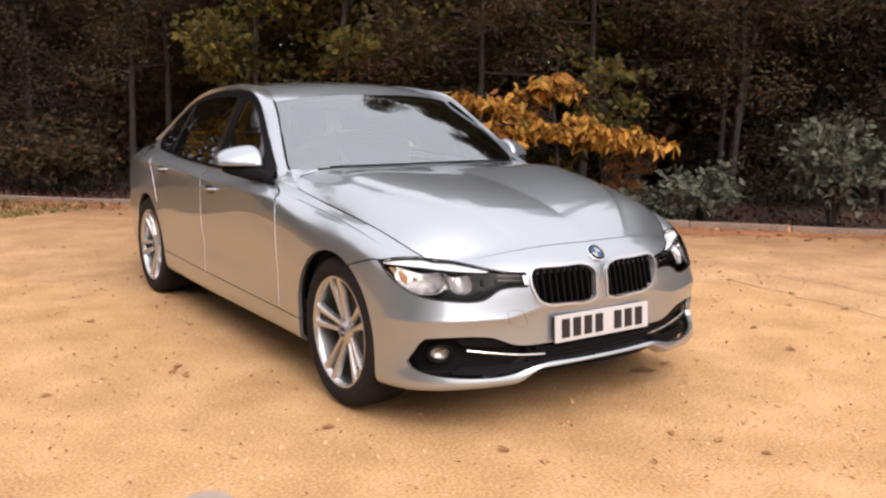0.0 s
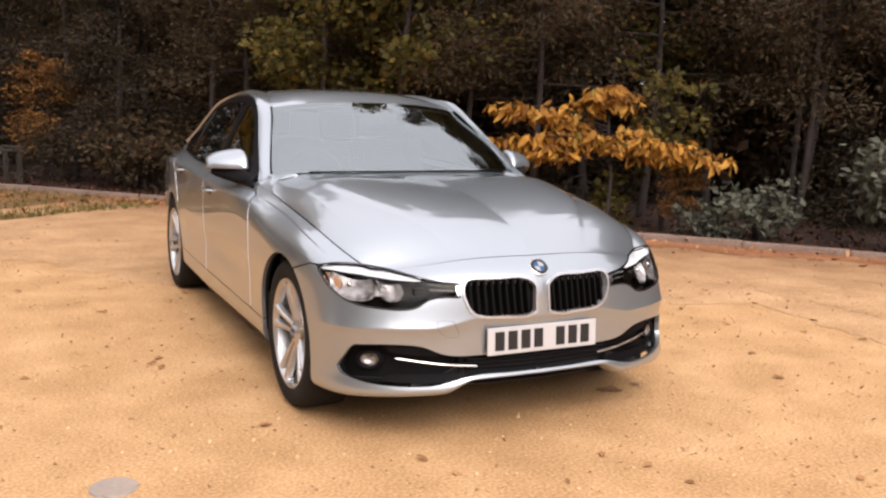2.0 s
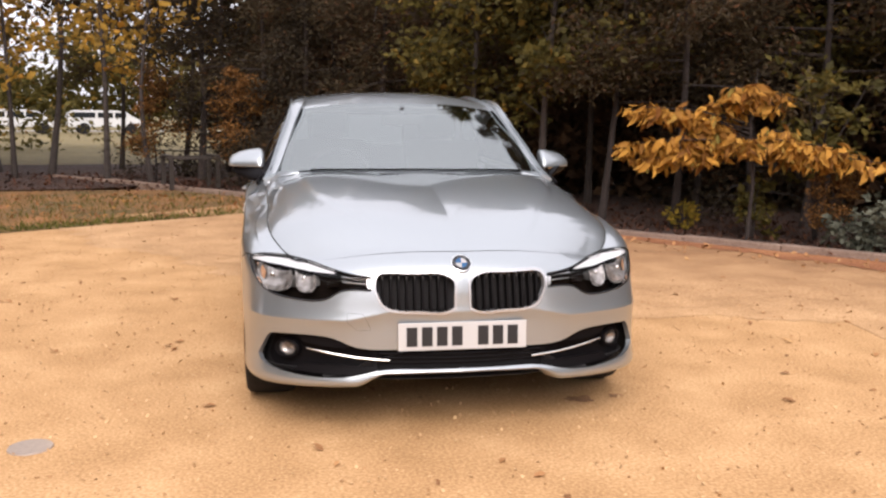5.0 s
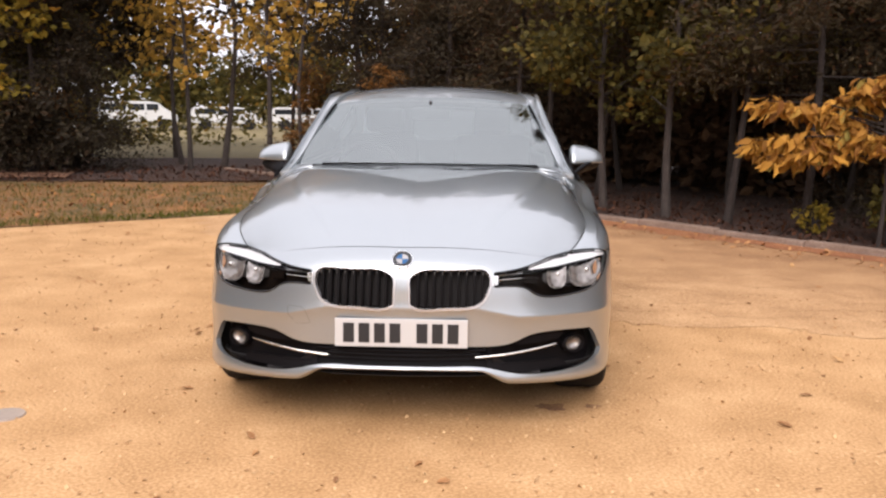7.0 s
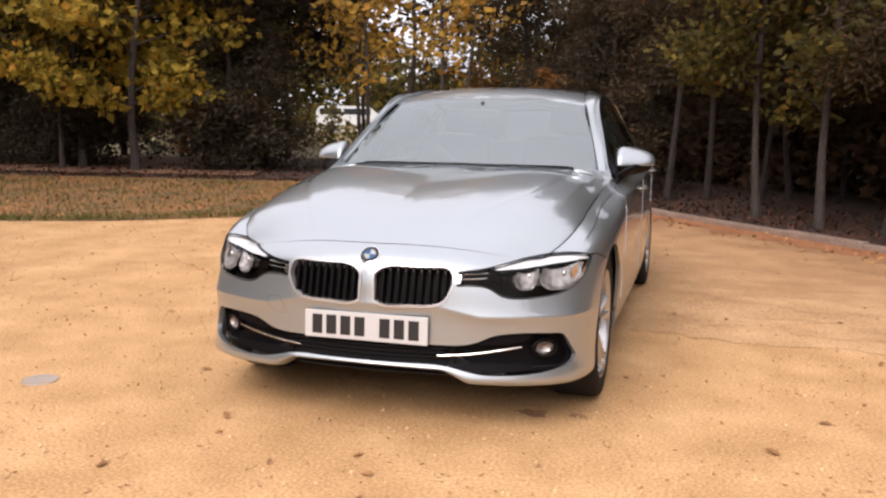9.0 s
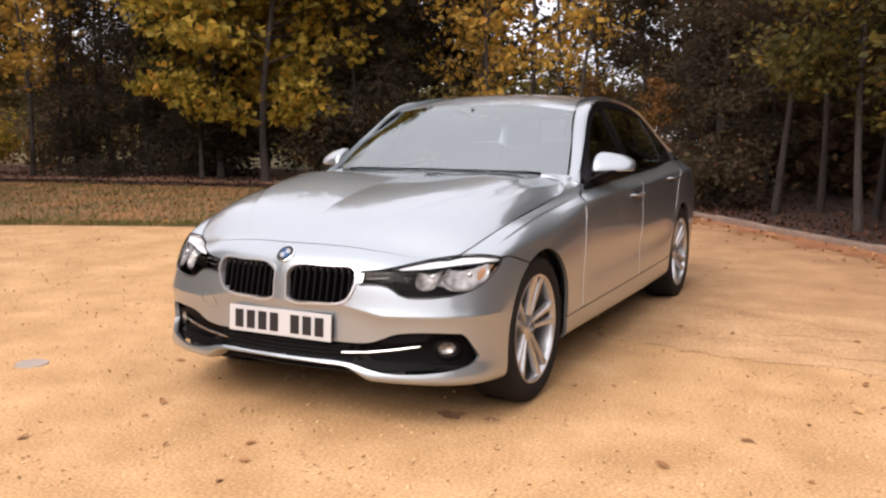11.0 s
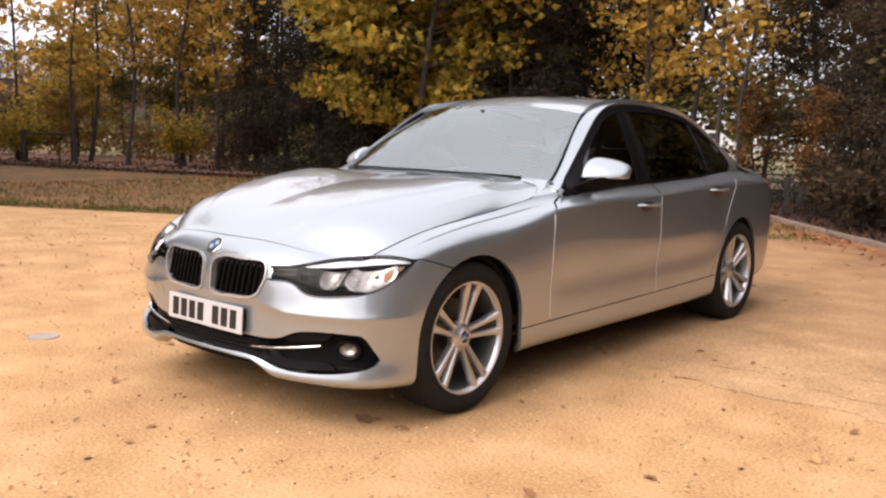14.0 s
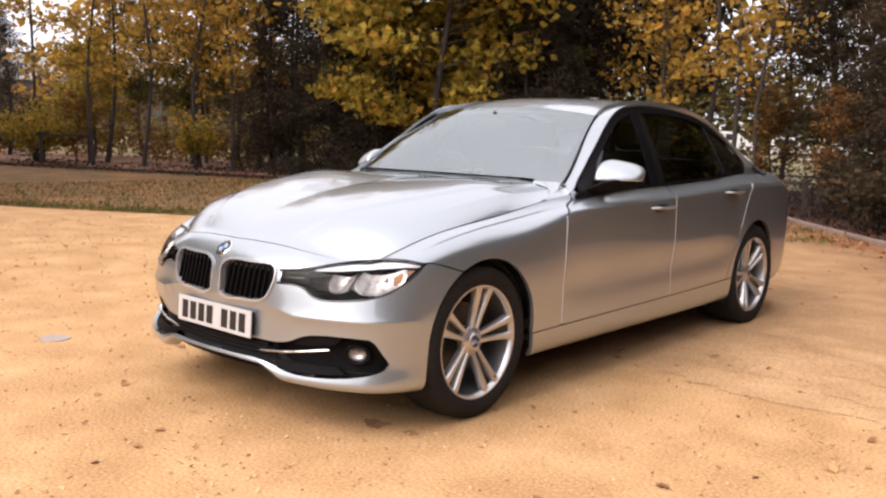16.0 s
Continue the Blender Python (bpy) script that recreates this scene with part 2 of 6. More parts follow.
# ---- mesh tools ----
def curve(points, count=None, at=None, keys=None):
    """A natural cubic spline through the points (rows), sampled at count even steps or at the given parameters."""
    p = np.array(points, float)
    if p.ndim == 1:
        p = p[:, None]
    k = np.array(keys, float) if keys is not None else np.r_[0, np.cumsum(np.linalg.norm(np.diff(p, axis=0), axis=1))]
    n, h = len(k), np.diff(k)
    a, b = np.eye(n), np.zeros_like(p)
    for i in range(1, n - 1):
        a[i, i - 1], a[i, i], a[i, i + 1] = h[i - 1], 2 * (h[i - 1] + h[i]), h[i]
        b[i] = 6 * ((p[i + 1] - p[i]) / h[i] - (p[i] - p[i - 1]) / h[i - 1])
    m = np.linalg.solve(a, b)
    t = np.linspace(k[0], k[-1], count) if at is None else np.clip(np.array(at, float), k[0], k[-1])
    i = np.clip(np.searchsorted(k, t) - 1, 0, n - 2)
    lo, hi, hh = (k[i + 1] - t)[:, None], (t - k[i])[:, None], h[i][:, None]
    out = (m[i] * lo**3 + m[i + 1] * hi**3) / (6 * hh) + (p[i] / hh - m[i] * hh / 6) * lo + (p[i + 1] / hh - m[i + 1] * hh / 6) * hi
    return out[:, 0] if out.shape[1] == 1 else out


def calm(values, at, keys):
    """A smooth step from key to key that never swings past them."""
    k, p = np.array(keys, float), np.array(values, float)
    i = np.clip(np.searchsorted(k, at) - 1, 0, len(k) - 2)
    d = np.diff(p) / np.diff(k)
    m = np.r_[0, [0 if a * b <= 0 else 2 * a * b / (a + b) for a, b in zip(d, d[1:])], 0]
    h = k[i + 1] - k[i]
    t = np.clip((at - k[i]) / h, 0, 1)
    return (2 * t**3 - 3 * t**2 + 1) * p[i] + (t**3 - 2 * t**2 + t) * h * m[i] + (3 * t**2 - 2 * t**3) * p[i + 1] + (t**3 - t**2) * h * m[i + 1]


def link_mesh(name, verts, faces, mat, parent=None, label="", normals=None, smooth=True, at=None):
    me = bpy.data.meshes.new(name)
    me.from_pydata([tuple(v) for v in verts], [], [list(f) for f in faces])
    me.update()
    if smooth:
        me.polygons.foreach_set("use_smooth", np.ones(len(me.polygons), bool))
    if normals is not None and len(normals):
        me.normals_split_custom_set_from_vertices([tuple(n) for n in normals])
    me.materials.append(mat)
    ob = new(name, me)
    if parent is not None:
        ob.parent = parent
    if at is not None:
        ob.matrix_basis = at
    return tagged(ob, label)


def part(name, bm, mat, parent=None, label="", smooth=False, at=None):
    """Links a bmesh as one mesh object under a thing or under a part."""
    me = bpy.data.meshes.new(name)
    bmesh.ops.recalc_face_normals(bm, faces=bm.faces)
    bm.to_mesh(me)
    bm.free()
    if smooth:
        me.polygons.foreach_set("use_smooth", np.ones(len(me.polygons), bool))
        me.set_sharp_from_angle(angle=radians(38))
    me.materials.append(mat)
    ob = new(name, me)
    if parent is not None:
        ob.parent = parent
    if at is not None:
        ob.matrix_basis = at
    return tagged(ob, label)


def thing(name, label, category, group="", kind="", at=None):
    ob = new(name)
    if at is not None:
        ob.matrix_basis = at
    return tagged(ob, label, category, group, kind)


def box(bm, centre, size, bevel=0.0, turn=None):
    made = bmesh.ops.create_cube(bm, size=1)["verts"]
    m = Matrix.Translation(centre) @ (turn or Matrix.Identity(4)) @ Matrix.Diagonal((*size, 1))
    bmesh.ops.transform(bm, matrix=m, verts=made)
    if bevel:
        edges = list({e for v in made for e in v.link_edges})
        bmesh.ops.bevel(bm, geom=edges, offset=bevel, segments=2, affect="EDGES", profile=0.6)
    return bm


def tube(bm, points, radii, sides=8, flat=1.0, closed=False):
    """A tapering tube along points."""
    pts = [Vector(p) for p in points]
    rings = []
    side = None
    for i, p in enumerate(pts):
        if closed:
            ahead = (pts[(i + 1) % len(pts)] - pts[i - 1]).normalized()
        else:
            ahead = (pts[min(i + 1, len(pts) - 1)] - pts[max(i - 1, 0)]).normalized()
        if side is None:
            side = ahead.orthogonal().normalized()
        side = (side - ahead * side.dot(ahead)).normalized()
        other = ahead.cross(side)
        r = radii[i] if hasattr(radii, "__len__") else radii
        rings.append([bm.verts.new(p + (side * math.cos(a) + other * math.sin(a) * flat) * r) for a in (2 * math.pi * k / sides for k in range(sides))])
    pairs = list(zip(rings, rings[1:])) + ([(rings[-1], rings[0])] if closed else [])
    for a, b in pairs:
        for k in range(sides):
            bm.faces.new((a[k], a[(k + 1) % sides], b[(k + 1) % sides], b[k]))
    if not closed:
        bm.faces.new(list(reversed(rings[0])))
        bm.faces.new(rings[-1])
    return bm


def lathe(bm, profile, segments=48):
    """Turns a profile of (radius, x) round the x axis."""
    rings = []
    for r, x in profile:
        rings.append([bm.verts.new((x, r * math.cos(2 * math.pi * k / segments), r * math.sin(2 * math.pi * k / segments))) for k in range(segments)])
    for a, b in zip(rings, rings[1:]):
        for k in range(segments):
            bm.faces.new((a[k], a[(k + 1) % segments], b[(k + 1) % segments], b[k]))
    return bm


class Skin:
    """A surface as vertices, normals and faces, which can be clipped by a function of place."""

    def __init__(self, verts, normals, faces):
        self.v, self.n, self.f = np.asarray(verts, float), np.asarray(normals, float), faces

    @classmethod
    def grid(cls, g, flip=False):
        """From a grid of points (rows, columns, 3)."""
        du, dv = np.gradient(g, axis=0), np.gradient(g, axis=1)
        n = np.cross(du, dv)
        n /= np.maximum(np.linalg.norm(n, axis=2, keepdims=True), 1e-9)
        r, c = g.shape[:2]
        i = (np.arange(r - 1)[:, None] * c + np.arange(c - 1)[None]).ravel()
        quads = np.stack([i, i + c, i + c + 1, i + 1], 1)
        if flip:
            n, quads = -n, quads[:, ::-1]
        return cls(g.reshape(-1, 3), n.reshape(-1, 3), quads.tolist())

    def clip(self, inside):
        """The part where inside(points) > 0."""
        val = inside(self.v)
        keep = val > 0
        v, n, faces, cut = list(self.v), list(self.n), [], {}
        for face in self.f:
            s = [keep[i] for i in face]
            if all(s):
                faces.append(face)
            elif any(s):
                out = []
                for a, b in zip(face, face[1:] + face[:1]):
                    if keep[a]:
                        out.append(a)
                    if keep[a] != keep[b]:
                        key = (min(a, b), max(a, b))
                        if key not in cut:
                            t = val[a] / (val[a] - val[b])
                            cut[key] = len(v)
                            v.append(v[a] * (1 - t) + v[b] * t)
                            m = n[a] * (1 - t) + n[b] * t
                            n.append(m / max(np.linalg.norm(m), 1e-9))
                        out.append(cut[key])
                if len(out) > 2:
                    faces.append(out)
        used = sorted({i for f in faces for i in f})
        at = {i: k for k, i in enumerate(used)}
        return Skin(np.array([v[i] for i in used]).reshape(-1, 3), np.array([n[i] for i in used]).reshape(-1, 3), [[at[i] for i in f] for f in faces])

    def pushed(self, depth):
        return Skin(self.v - self.n * depth, self.n, self.f)

    def edged(self, depth=0.012):
        """With its open edges folded inwards, so that it shows thickness."""
        seen = {}
        for f in self.f:
            for a, b in zip(f, f[1:] + f[:1]):
                seen[(a, b)] = 1
        rim = [(a, b) for a, b in seen if (b, a) not in seen]
        ids = sorted({i for e in rim for i in e})
        at = {i: k for k, i in enumerate(ids)}
        base = len(self.v)
        top, low = self.v[ids], self.v[ids] - self.n[ids] * depth
        m = len(ids)
        faces, nn = [], np.zeros((m, 3))
        for a, b in rim:
            faces.append([base + at[b], base + at[a], base + m + at[a], base + m + at[b]])
            w = np.cross(self.v[a] - self.v[b], -self.n[a])
            nn[at[a]] += w
            nn[at[b]] += w
        nn /= np.maximum(np.linalg.norm(nn, axis=1, keepdims=True), 1e-9)
        return Skin(np.r_[self.v, top, low], np.r_[self.n, nn, nn], self.f + faces)

    def __add__(self, other):
        k = len(self.v)
        return Skin(np.r_[self.v, other.v], np.r_[self.n, other.n], self.f + [[i + k for i in f] for f in other.f])

    def mirrored(self):
        s = np.array([-1, 1, 1])
        return Skin(self.v * s, self.n * s, [f[::-1] for f in self.f])

    def link(self, name, mat, parent, label=""):
        return link_mesh(name, self.v, self.f, mat, parent, label, self.n)


def polygon_depth(u, v, poly):
    """Signed distance of points to a closed outline: positive inside."""
    p = np.array(poly, float)
    q = np.roll(p, -1, axis=0)
    best, inside = np.full(len(u), 1e9), np.zeros(len(u), bool)
    for (x0, y0), (x1, y1) in zip(p, q):
        ex, ey = x1 - x0, y1 - y0
        t = np.clip(((u - x0) * ex + (v - y0) * ey) / max(ex * ex + ey * ey, 1e-12), 0, 1)
        best = np.minimum(best, np.hypot(u - x0 - t * ex, v - y0 - t * ey))
        if y0 != y1:
            inside ^= ((y0 > v) != (y1 > v)) & (u < (x1 - x0) * (v - y0) / (y1 - y0) + x0)
    return np.where(inside, best, -best)


# ---- ground, kerb, verge and wood ----
rng = np.random.default_rng(7)
KERB_DIR = Vector((-0.651, 0.759, 0)).normalized()
KERB_OUT = Vector((KERB_DIR.y, -KERB_DIR.x, 0))
if KERB_OUT.y < 0:
    KERB_OUT.negate()
KERB_AT = Vector((2.72, 5.18, 0))


def sheet(name, outline, mat, label, kind="structure", category="ground", z=0.0, step=0.0, rough=0.0):
    """A flat sheet, or one cut into an uneven grid."""
    bm = bmesh.new()
    face = bm.faces.new([bm.verts.new((x, y, z)) for x, y in outline])
    if step:
        bmesh.ops.triangulate(bm, faces=[face])
        for _ in range(5):
            long = [e for e in bm.edges if e.calc_length() > step]
            if not long:
                break
            bmesh.ops.subdivide_edges(bm, edges=long, cuts=1, use_grid_fill=True)
            bmesh.ops.triangulate(bm, faces=bm.faces[:])
        for q in bm.verts:
            q.co.z += rough * (noise.noise(q.co * 0.9) + 0.5 * noise.noise(q.co * 2.7))
    ob = part(name, bm, mat, smooth=True)
    return tagged(ob, label, category, kind=kind)


def along_kerb(s, out, z=0.0):
    return KERB_AT + KERB_DIR * s + KERB_OUT * out + Vector((0, 0, z))


sheet("ground", [(-600, -600), (600, -600), (600, 600), (-600, 600)], FIELD, "pale meadow running to the horizon", z=-0.06)
VERGE_EDGE = [(-0.15, 7.85), (-1.2, 7.45), (-2.3, 6.75), (-3.9, 5.65), (-5.2, 4.70), (-7.0, 3.95), (-9.5, 2.6), (-16, 0.2), (-30, -4)]
k0, k1 = along_kerb(-22, 0), along_kerb(3.6, 0)
sheet("gravel_yard", [(k0.x, k0.y), (k1.x, k1.y)] + [(x, y - 0.0) for x, y in VERGE_EDGE] + [(-30, -30), (k0.x, -30)], GRAVEL, "compacted golden gravel yard with fallen leaves", z=0.0)
sheet("grass_verge", [(x, y) for x, y in VERGE_EDGE] + [(-30, 4.0), (-22, 7.2), (-14, 9.8), (-8, 10.8), (-4.0, 11.2), (along_kerb(8, 0).x, along_kerb(8, 0).y), (k1.x, k1.y)], GRASS_SOIL, "worn autumn grass verge scattered with leaves", category="grass", z=0.008, step=0.6, rough=0.006)
w0, w1 = along_kerb(-22, 0.08), along_kerb(9, 0.08)
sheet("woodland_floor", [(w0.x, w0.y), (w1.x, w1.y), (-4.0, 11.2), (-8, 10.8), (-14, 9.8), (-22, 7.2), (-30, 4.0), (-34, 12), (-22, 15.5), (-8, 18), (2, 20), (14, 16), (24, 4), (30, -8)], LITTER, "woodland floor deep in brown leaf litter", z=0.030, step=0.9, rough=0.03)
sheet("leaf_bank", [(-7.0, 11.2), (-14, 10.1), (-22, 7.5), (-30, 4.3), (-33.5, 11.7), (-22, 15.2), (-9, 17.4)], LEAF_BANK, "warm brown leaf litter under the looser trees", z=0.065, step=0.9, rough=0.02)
sheet("far_lane", [(20, 66), (-8, 63), (-32, 54), (-58, 38), (-76, 16), (-82, -10), (-86, -10), (-80, 17), (-61, 41), (-34, 58), (-9, 67), (20, 70)], TARMAC, "pale lane beyond the meadow", category="road", z=-0.03)

# kerb of short weathered lengths along the wood
kerb = tagged(new("kerb"), "low weathered timber and stone kerb edging the gravel", "kerb", kind="structure")
bm = bmesh.new()
box(bm, (0, 0, 0), (0.995, 0.11, 0.15), 0.012)
kerb_mesh = bpy.data.meshes.new("kerb_stone")
bm.to_mesh(kerb_mesh)
bm.free()
kerb_mesh.materials.append(KERB)
for k in range(-22, 12):
    ob = new("kerb_stone", kerb_mesh)
    ob.parent = kerb
    c = along_kerb(k + 0.5, 0.04, 0.005 + 0.008 * rng.normal())
    ob.matrix_basis = Matrix.Translation(c) @ Matrix.Rotation(math.atan2(KERB_DIR.y, KERB_DIR.x) + 0.012 * rng.normal(), 4, "Z") @ Matrix.Rotation(0.02 * rng.normal(), 4, "X")


def scatter(name, count, where, shape, size, mat, label, category, tilt=0.5, lift=0.004):
    """Many small flat pieces as one mesh: where(n) gives places, shape a fan of (u, v, bend)."""
    p = where(count)
    sh = np.array(shape, float)
    n = len(sh)
    a, s = rng.uniform(0, 2 * np.pi, count), rng.uniform(size[0], size[1], count)
    nx, ny = rng.normal(0, tilt, count), rng.normal(0, tilt, count)
    uu, vv, ww = sh[:, 0][None], sh[:, 1][None], sh[:, 2][None]
    x = (uu * np.cos(a)[:, None] - vv * np.sin(a)[:, None]) * s[:, None]
    y = (uu * np.sin(a)[:, None] + vv * np.cos(a)[:, None]) * s[:, None]
    z = ww * s[:, None] + nx[:, None] * x + ny[:, None] * y
    z = z - z.min(axis=1, keepdims=True) + lift
    verts = np.stack([x + p[:, 0:1], y + p[:, 1:2], z + p[:, 2:3]], 2).reshape(-1, 3)
    faces = [[k * n + j for j in range(n)] for k in range(count)]
    ob = link_mesh(name, verts, faces, mat, smooth=False)
    return tagged(ob, label, category, kind="stuff")


LEAF = [(-0.5, 0, 0.05), (-0.2, -0.26, 0.12), (0.2, -0.2, 0.10), (0.5, 0, 0.0), (0.2, 0.2, 0.14), (-0.2, 0.26, 0.08)]
STONE = [(-0.5, -0.3, 0.0), (0.1, -0.5, 0.25), (0.5, 0.0, 0.05), (0.15, 0.45, 0.3), (-0.45, 0.3, 0.1)]


def on_yard(count):
    p = []
    while len(p) < count:
        x, y = rng.uniform(-8, 7), rng.uniform(-3.5, 8)
        edge = np.interp(x, [q[0] for q in VERGE_EDGE][::-1], [q[1] for q in VERGE_EDGE][::-1])
        if (Vector((x, y, 0)) - KERB_AT).dot(KERB_OUT) < -0.06 and not (x < -0.15 and y > edge):
            p.append((x, y, 0))
    return np.array(p)


def near_kerb(count):
    s, o = rng.uniform(-10, 5.2, count), -np.abs(rng.normal(0, 1.15, count)) - 0.03
    return np.array([along_kerb(a, b, 0.0) for a, b in zip(s, o)])


def on_verge(count):
    p = []
    while len(p) < count:
        x, y = rng.uniform(-14, 0), rng.uniform(1.5, 11)
        edge = np.interp(x, [q[0] for q in VERGE_EDGE][::-1], [q[1] for q in VERGE_EDGE][::-1])
        if y > edge + 0.05 and (Vector((x, y, 0)) - KERB_AT).dot(KERB_OUT) < 0 and y < 10.5 + 0.06 * x:
            p.append((x, y, 0.025))
    return np.array(p)


def in_wood(count):
    s, o = rng.uniform(-10, 9, count), np.abs(rng.normal(0, 1.6, count)) + 0.12
    return np.array([along_kerb(a, b, 0.045) for a, b in zip(s, o)])


def on_back(count):
    x = rng.uniform(-24, -2, count)
    return np.stack([x, np.interp(x, [-30, -22, -14, -8, -4], [4, 7.2, 9.8, 10.8, 11.2]) + rng.uniform(-0.9, 3.5, count), np.full(count, 0.05)], 1)


scatter("fallen_leaves", 520, on_yard, LEAF, (0.02, 0.070), YARD_LEAF, "scattered brown fallen leaves on the gravel", "leaves", 0.15)
scatter("fallen_leaves", 14000, near_kerb, LEAF, (0.008, 0.024), MULCH, "drift of brown leaves along the kerb", "leaves", 0.3)
scatter("fallen_leaves", 2400, on_verge, LEAF, (0.03, 0.08), FALLEN, "brown and yellow leaves on the grass", "leaves", 0.4)
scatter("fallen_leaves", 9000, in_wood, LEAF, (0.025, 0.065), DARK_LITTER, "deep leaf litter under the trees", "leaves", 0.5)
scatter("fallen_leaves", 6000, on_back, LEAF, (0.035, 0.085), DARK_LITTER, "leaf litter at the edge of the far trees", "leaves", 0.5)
scatter("loose_stones", 26000, on_yard, STONE, (0.006, 0.018), STONES, "loose golden gravel stones", "gravel", 0.3, 0.0)



def kerb_strip(name, lo, hi, wide, mat, label, up=0.0, phase=0.0):
    """A ragged strip along the kerb, on the gravel, for leafy soil and for painted shade."""
    n, verts, faces = 260, [], []
    for k in range(n):
        s_ = lo + (hi - lo) * k / (n - 1)
        fine = min(wide, 0.7)
        w_ = 0.75 * wide + 0.45 * wide * noise.noise(Vector((s_ * 0.5, 3.1 + phase, 0))) + 0.35 * fine * noise.noise(Vector((s_ * 3.1, 7.7 + phase, 0))) + 0.2 * fine * noise.noise(Vector((s_ * 11.0, 1.7 + phase, 0)))
        verts += [along_kerb(s_, -0.012, up + 0.003), along_kerb(s_, -0.45 * max(w_, 0.05), up + 0.003), along_kerb(s_, -max(w_, 0.08), up + 0.003)]
        if k:
            for j in range(2):
                faces.append([3 * k - 3 + j, 3 * k + j, 3 * k + 1 + j, 3 * k - 2 + j])
    return tagged(link_mesh(name, verts, faces, mat), label, "soil", kind="structure")


RED_SOIL = tone(material("red_brown_soil", (0.3, 0.1, 0.03), 0.95), [(0.34, (0.17, 0.062, 0.024)), (0.5, (0.28, 0.105, 0.038)), (0.66, (0.40, 0.19, 0.075))], scale=1.8, second=40, bump=0.8, bump_scale=70, distance=0.02)

def margin_tone(k):
    """Yard gravel darkened by a share k, for the wood's shade and leaf dirt."""
    yard, soil = ((0.315, 0.176, 0.076), (0.445, 0.256, 0.117), (0.575, 0.362, 0.184)), ((0.19, 0.092, 0.038), (0.27, 0.136, 0.057), (0.37, 0.205, 0.09))
    stops = [(at, tuple(a + k * (b - a) for a, b in zip(p, q))) for at, p, q in zip((0.36, 0.5, 0.64), yard, soil)]
    return tone(material("shade_toned_gravel", (0.4, 0.2, 0.08), 0.95), stops, scale=2.3, second=75, share=0.6, bump=0.5, bump_scale=150, distance=0.006)


# the wood's shade painted as nested strips, darker towards the kerb, with leaf dirt
for k, (wide, share_) in enumerate(((5.0, 0.09), (4.4, 0.18), (3.8, 0.27), (3.2, 0.36), (2.6, 0.46), (2.0, 0.58), (1.4, 0.74), (0.85, 0.95))):
    kerb_strip("shade_margin", -11.0, 5.2, wide, margin_tone(share_), "gravel darkened beside the kerb for the wood's shade and leaf crumbs", 0.002 * k, 4.0 + 0.12 * k)
kerb_strip("kerb_strip", -11.0, 5.2, 0.50, RED_SOIL, "red-brown strip of soil and leaf crumbs along the kerb", 0.018)


def beside_kerb(count):
    s, o = rng.uniform(-10, 5.2, count), -np.abs(rng.normal(0.25, 0.38, count)) - 0.02
    return np.array([along_kerb(a, b, 0.014) for a, b in zip(s, o)])


scatter("fallen_leaves", 600, beside_kerb, LEAF, (0.025, 0.075), YARD_LEAF, "brown and tan leaves blown against the kerb", "leaves", 0.35)


def patch(x, y, rx_, ry_, mat, label, seed):
    """A thin ragged dark patch lying on the gravel."""
    bm = bmesh.new()
    rim = [bm.verts.new((x + rx_ * q * math.cos(a), y + ry_ * q * math.sin(a), 0.0035)) for a, q in ((2 * math.pi * k / 40, 0.8 + 0.55 * noise.noise(Vector((math.cos(2 * math.pi * k / 40) * 1.7, math.sin(2 * math.pi * k / 40) * 1.7, seed)))) for k in range(40))]
    bm.faces.new(rim)
    return tagged(part("dark_patch", bm, mat, smooth=True), label, "soil", kind="structure")


DARK_GRAVEL = tone(material("dark_brown_gravel", (0.2, 0.1, 0.05), 0.9), [(0.35, (0.15, 0.066, 0.028)), (0.65, (0.36, 0.185, 0.08))], scale=14, second=90, bump=0.7, bump_scale=120, distance=0.01)
patch(0.62, -0.36, 0.085, 0.055, DARK_GRAVEL, "small dark brown patch on the gravel", 1.3)
patch(0.80, -0.34, 0.045, 0.030, DARK_GRAVEL, "small dark brown patch on the gravel", 5.1)
# grass blades
def by_the_edge(count):
    x = rng.uniform(-16, -0.3, count)
    return np.stack([x, np.interp(x, [q[0] for q in VERGE_EDGE][::-1], [q[1] for q in VERGE_EDGE][::-1]) + np.abs(rng.normal(0.05, 0.32, count)), np.full(count, 0.012)], 1)


def blades(p, mat, label, tall):
    n = len(p)
    a, h, w = rng.uniform(0, 6.28, n), rng.uniform(0.3, 1.0, n) * tall, rng.uniform(0.004, 0.009, n)
    lean = rng.normal(0, 0.03, (n, 2))
    c, s = np.cos(a) * w, np.sin(a) * w
    verts = np.stack([p + np.stack([c, s, -0.01 + 0 * h], 1), p - np.stack([c, s, 0.01 + 0 * h], 1), p + np.c_[lean, h]], 1).reshape(-1, 3)
    tagged(link_mesh("grass_blades", verts, [[3 * k, 3 * k + 1, 3 * k + 2] for k in range(n)], mat, smooth=False), label, "grass", kind="stuff")


blades(on_verge(9000), GRASS, "short tired autumn grass", 0.075)
blades(by_the_edge(7000), GREEN_GRASS, "green grass fringe along the gravel", 0.07)
# small round pale cover in the gravel
bm = bmesh.new()
bmesh.ops.create_cone(bm, cap_ends=True, segments=32, radius1=0.085, radius2=0.080, depth=0.010, matrix=Matrix.Translation((-1.66, -0.62, 0.001)))
tagged(part("ground_marker", bm, tone(material("pale_blue_cover", (0.35, 0.38, 0.45), 0.5), [(0.3, (0.25, 0.20, 0.165)), (0.7, (0.36, 0.28, 0.22))], scale=9, second=60), smooth=True), "small round blue-grey cover set in the gravel", "ground cover")


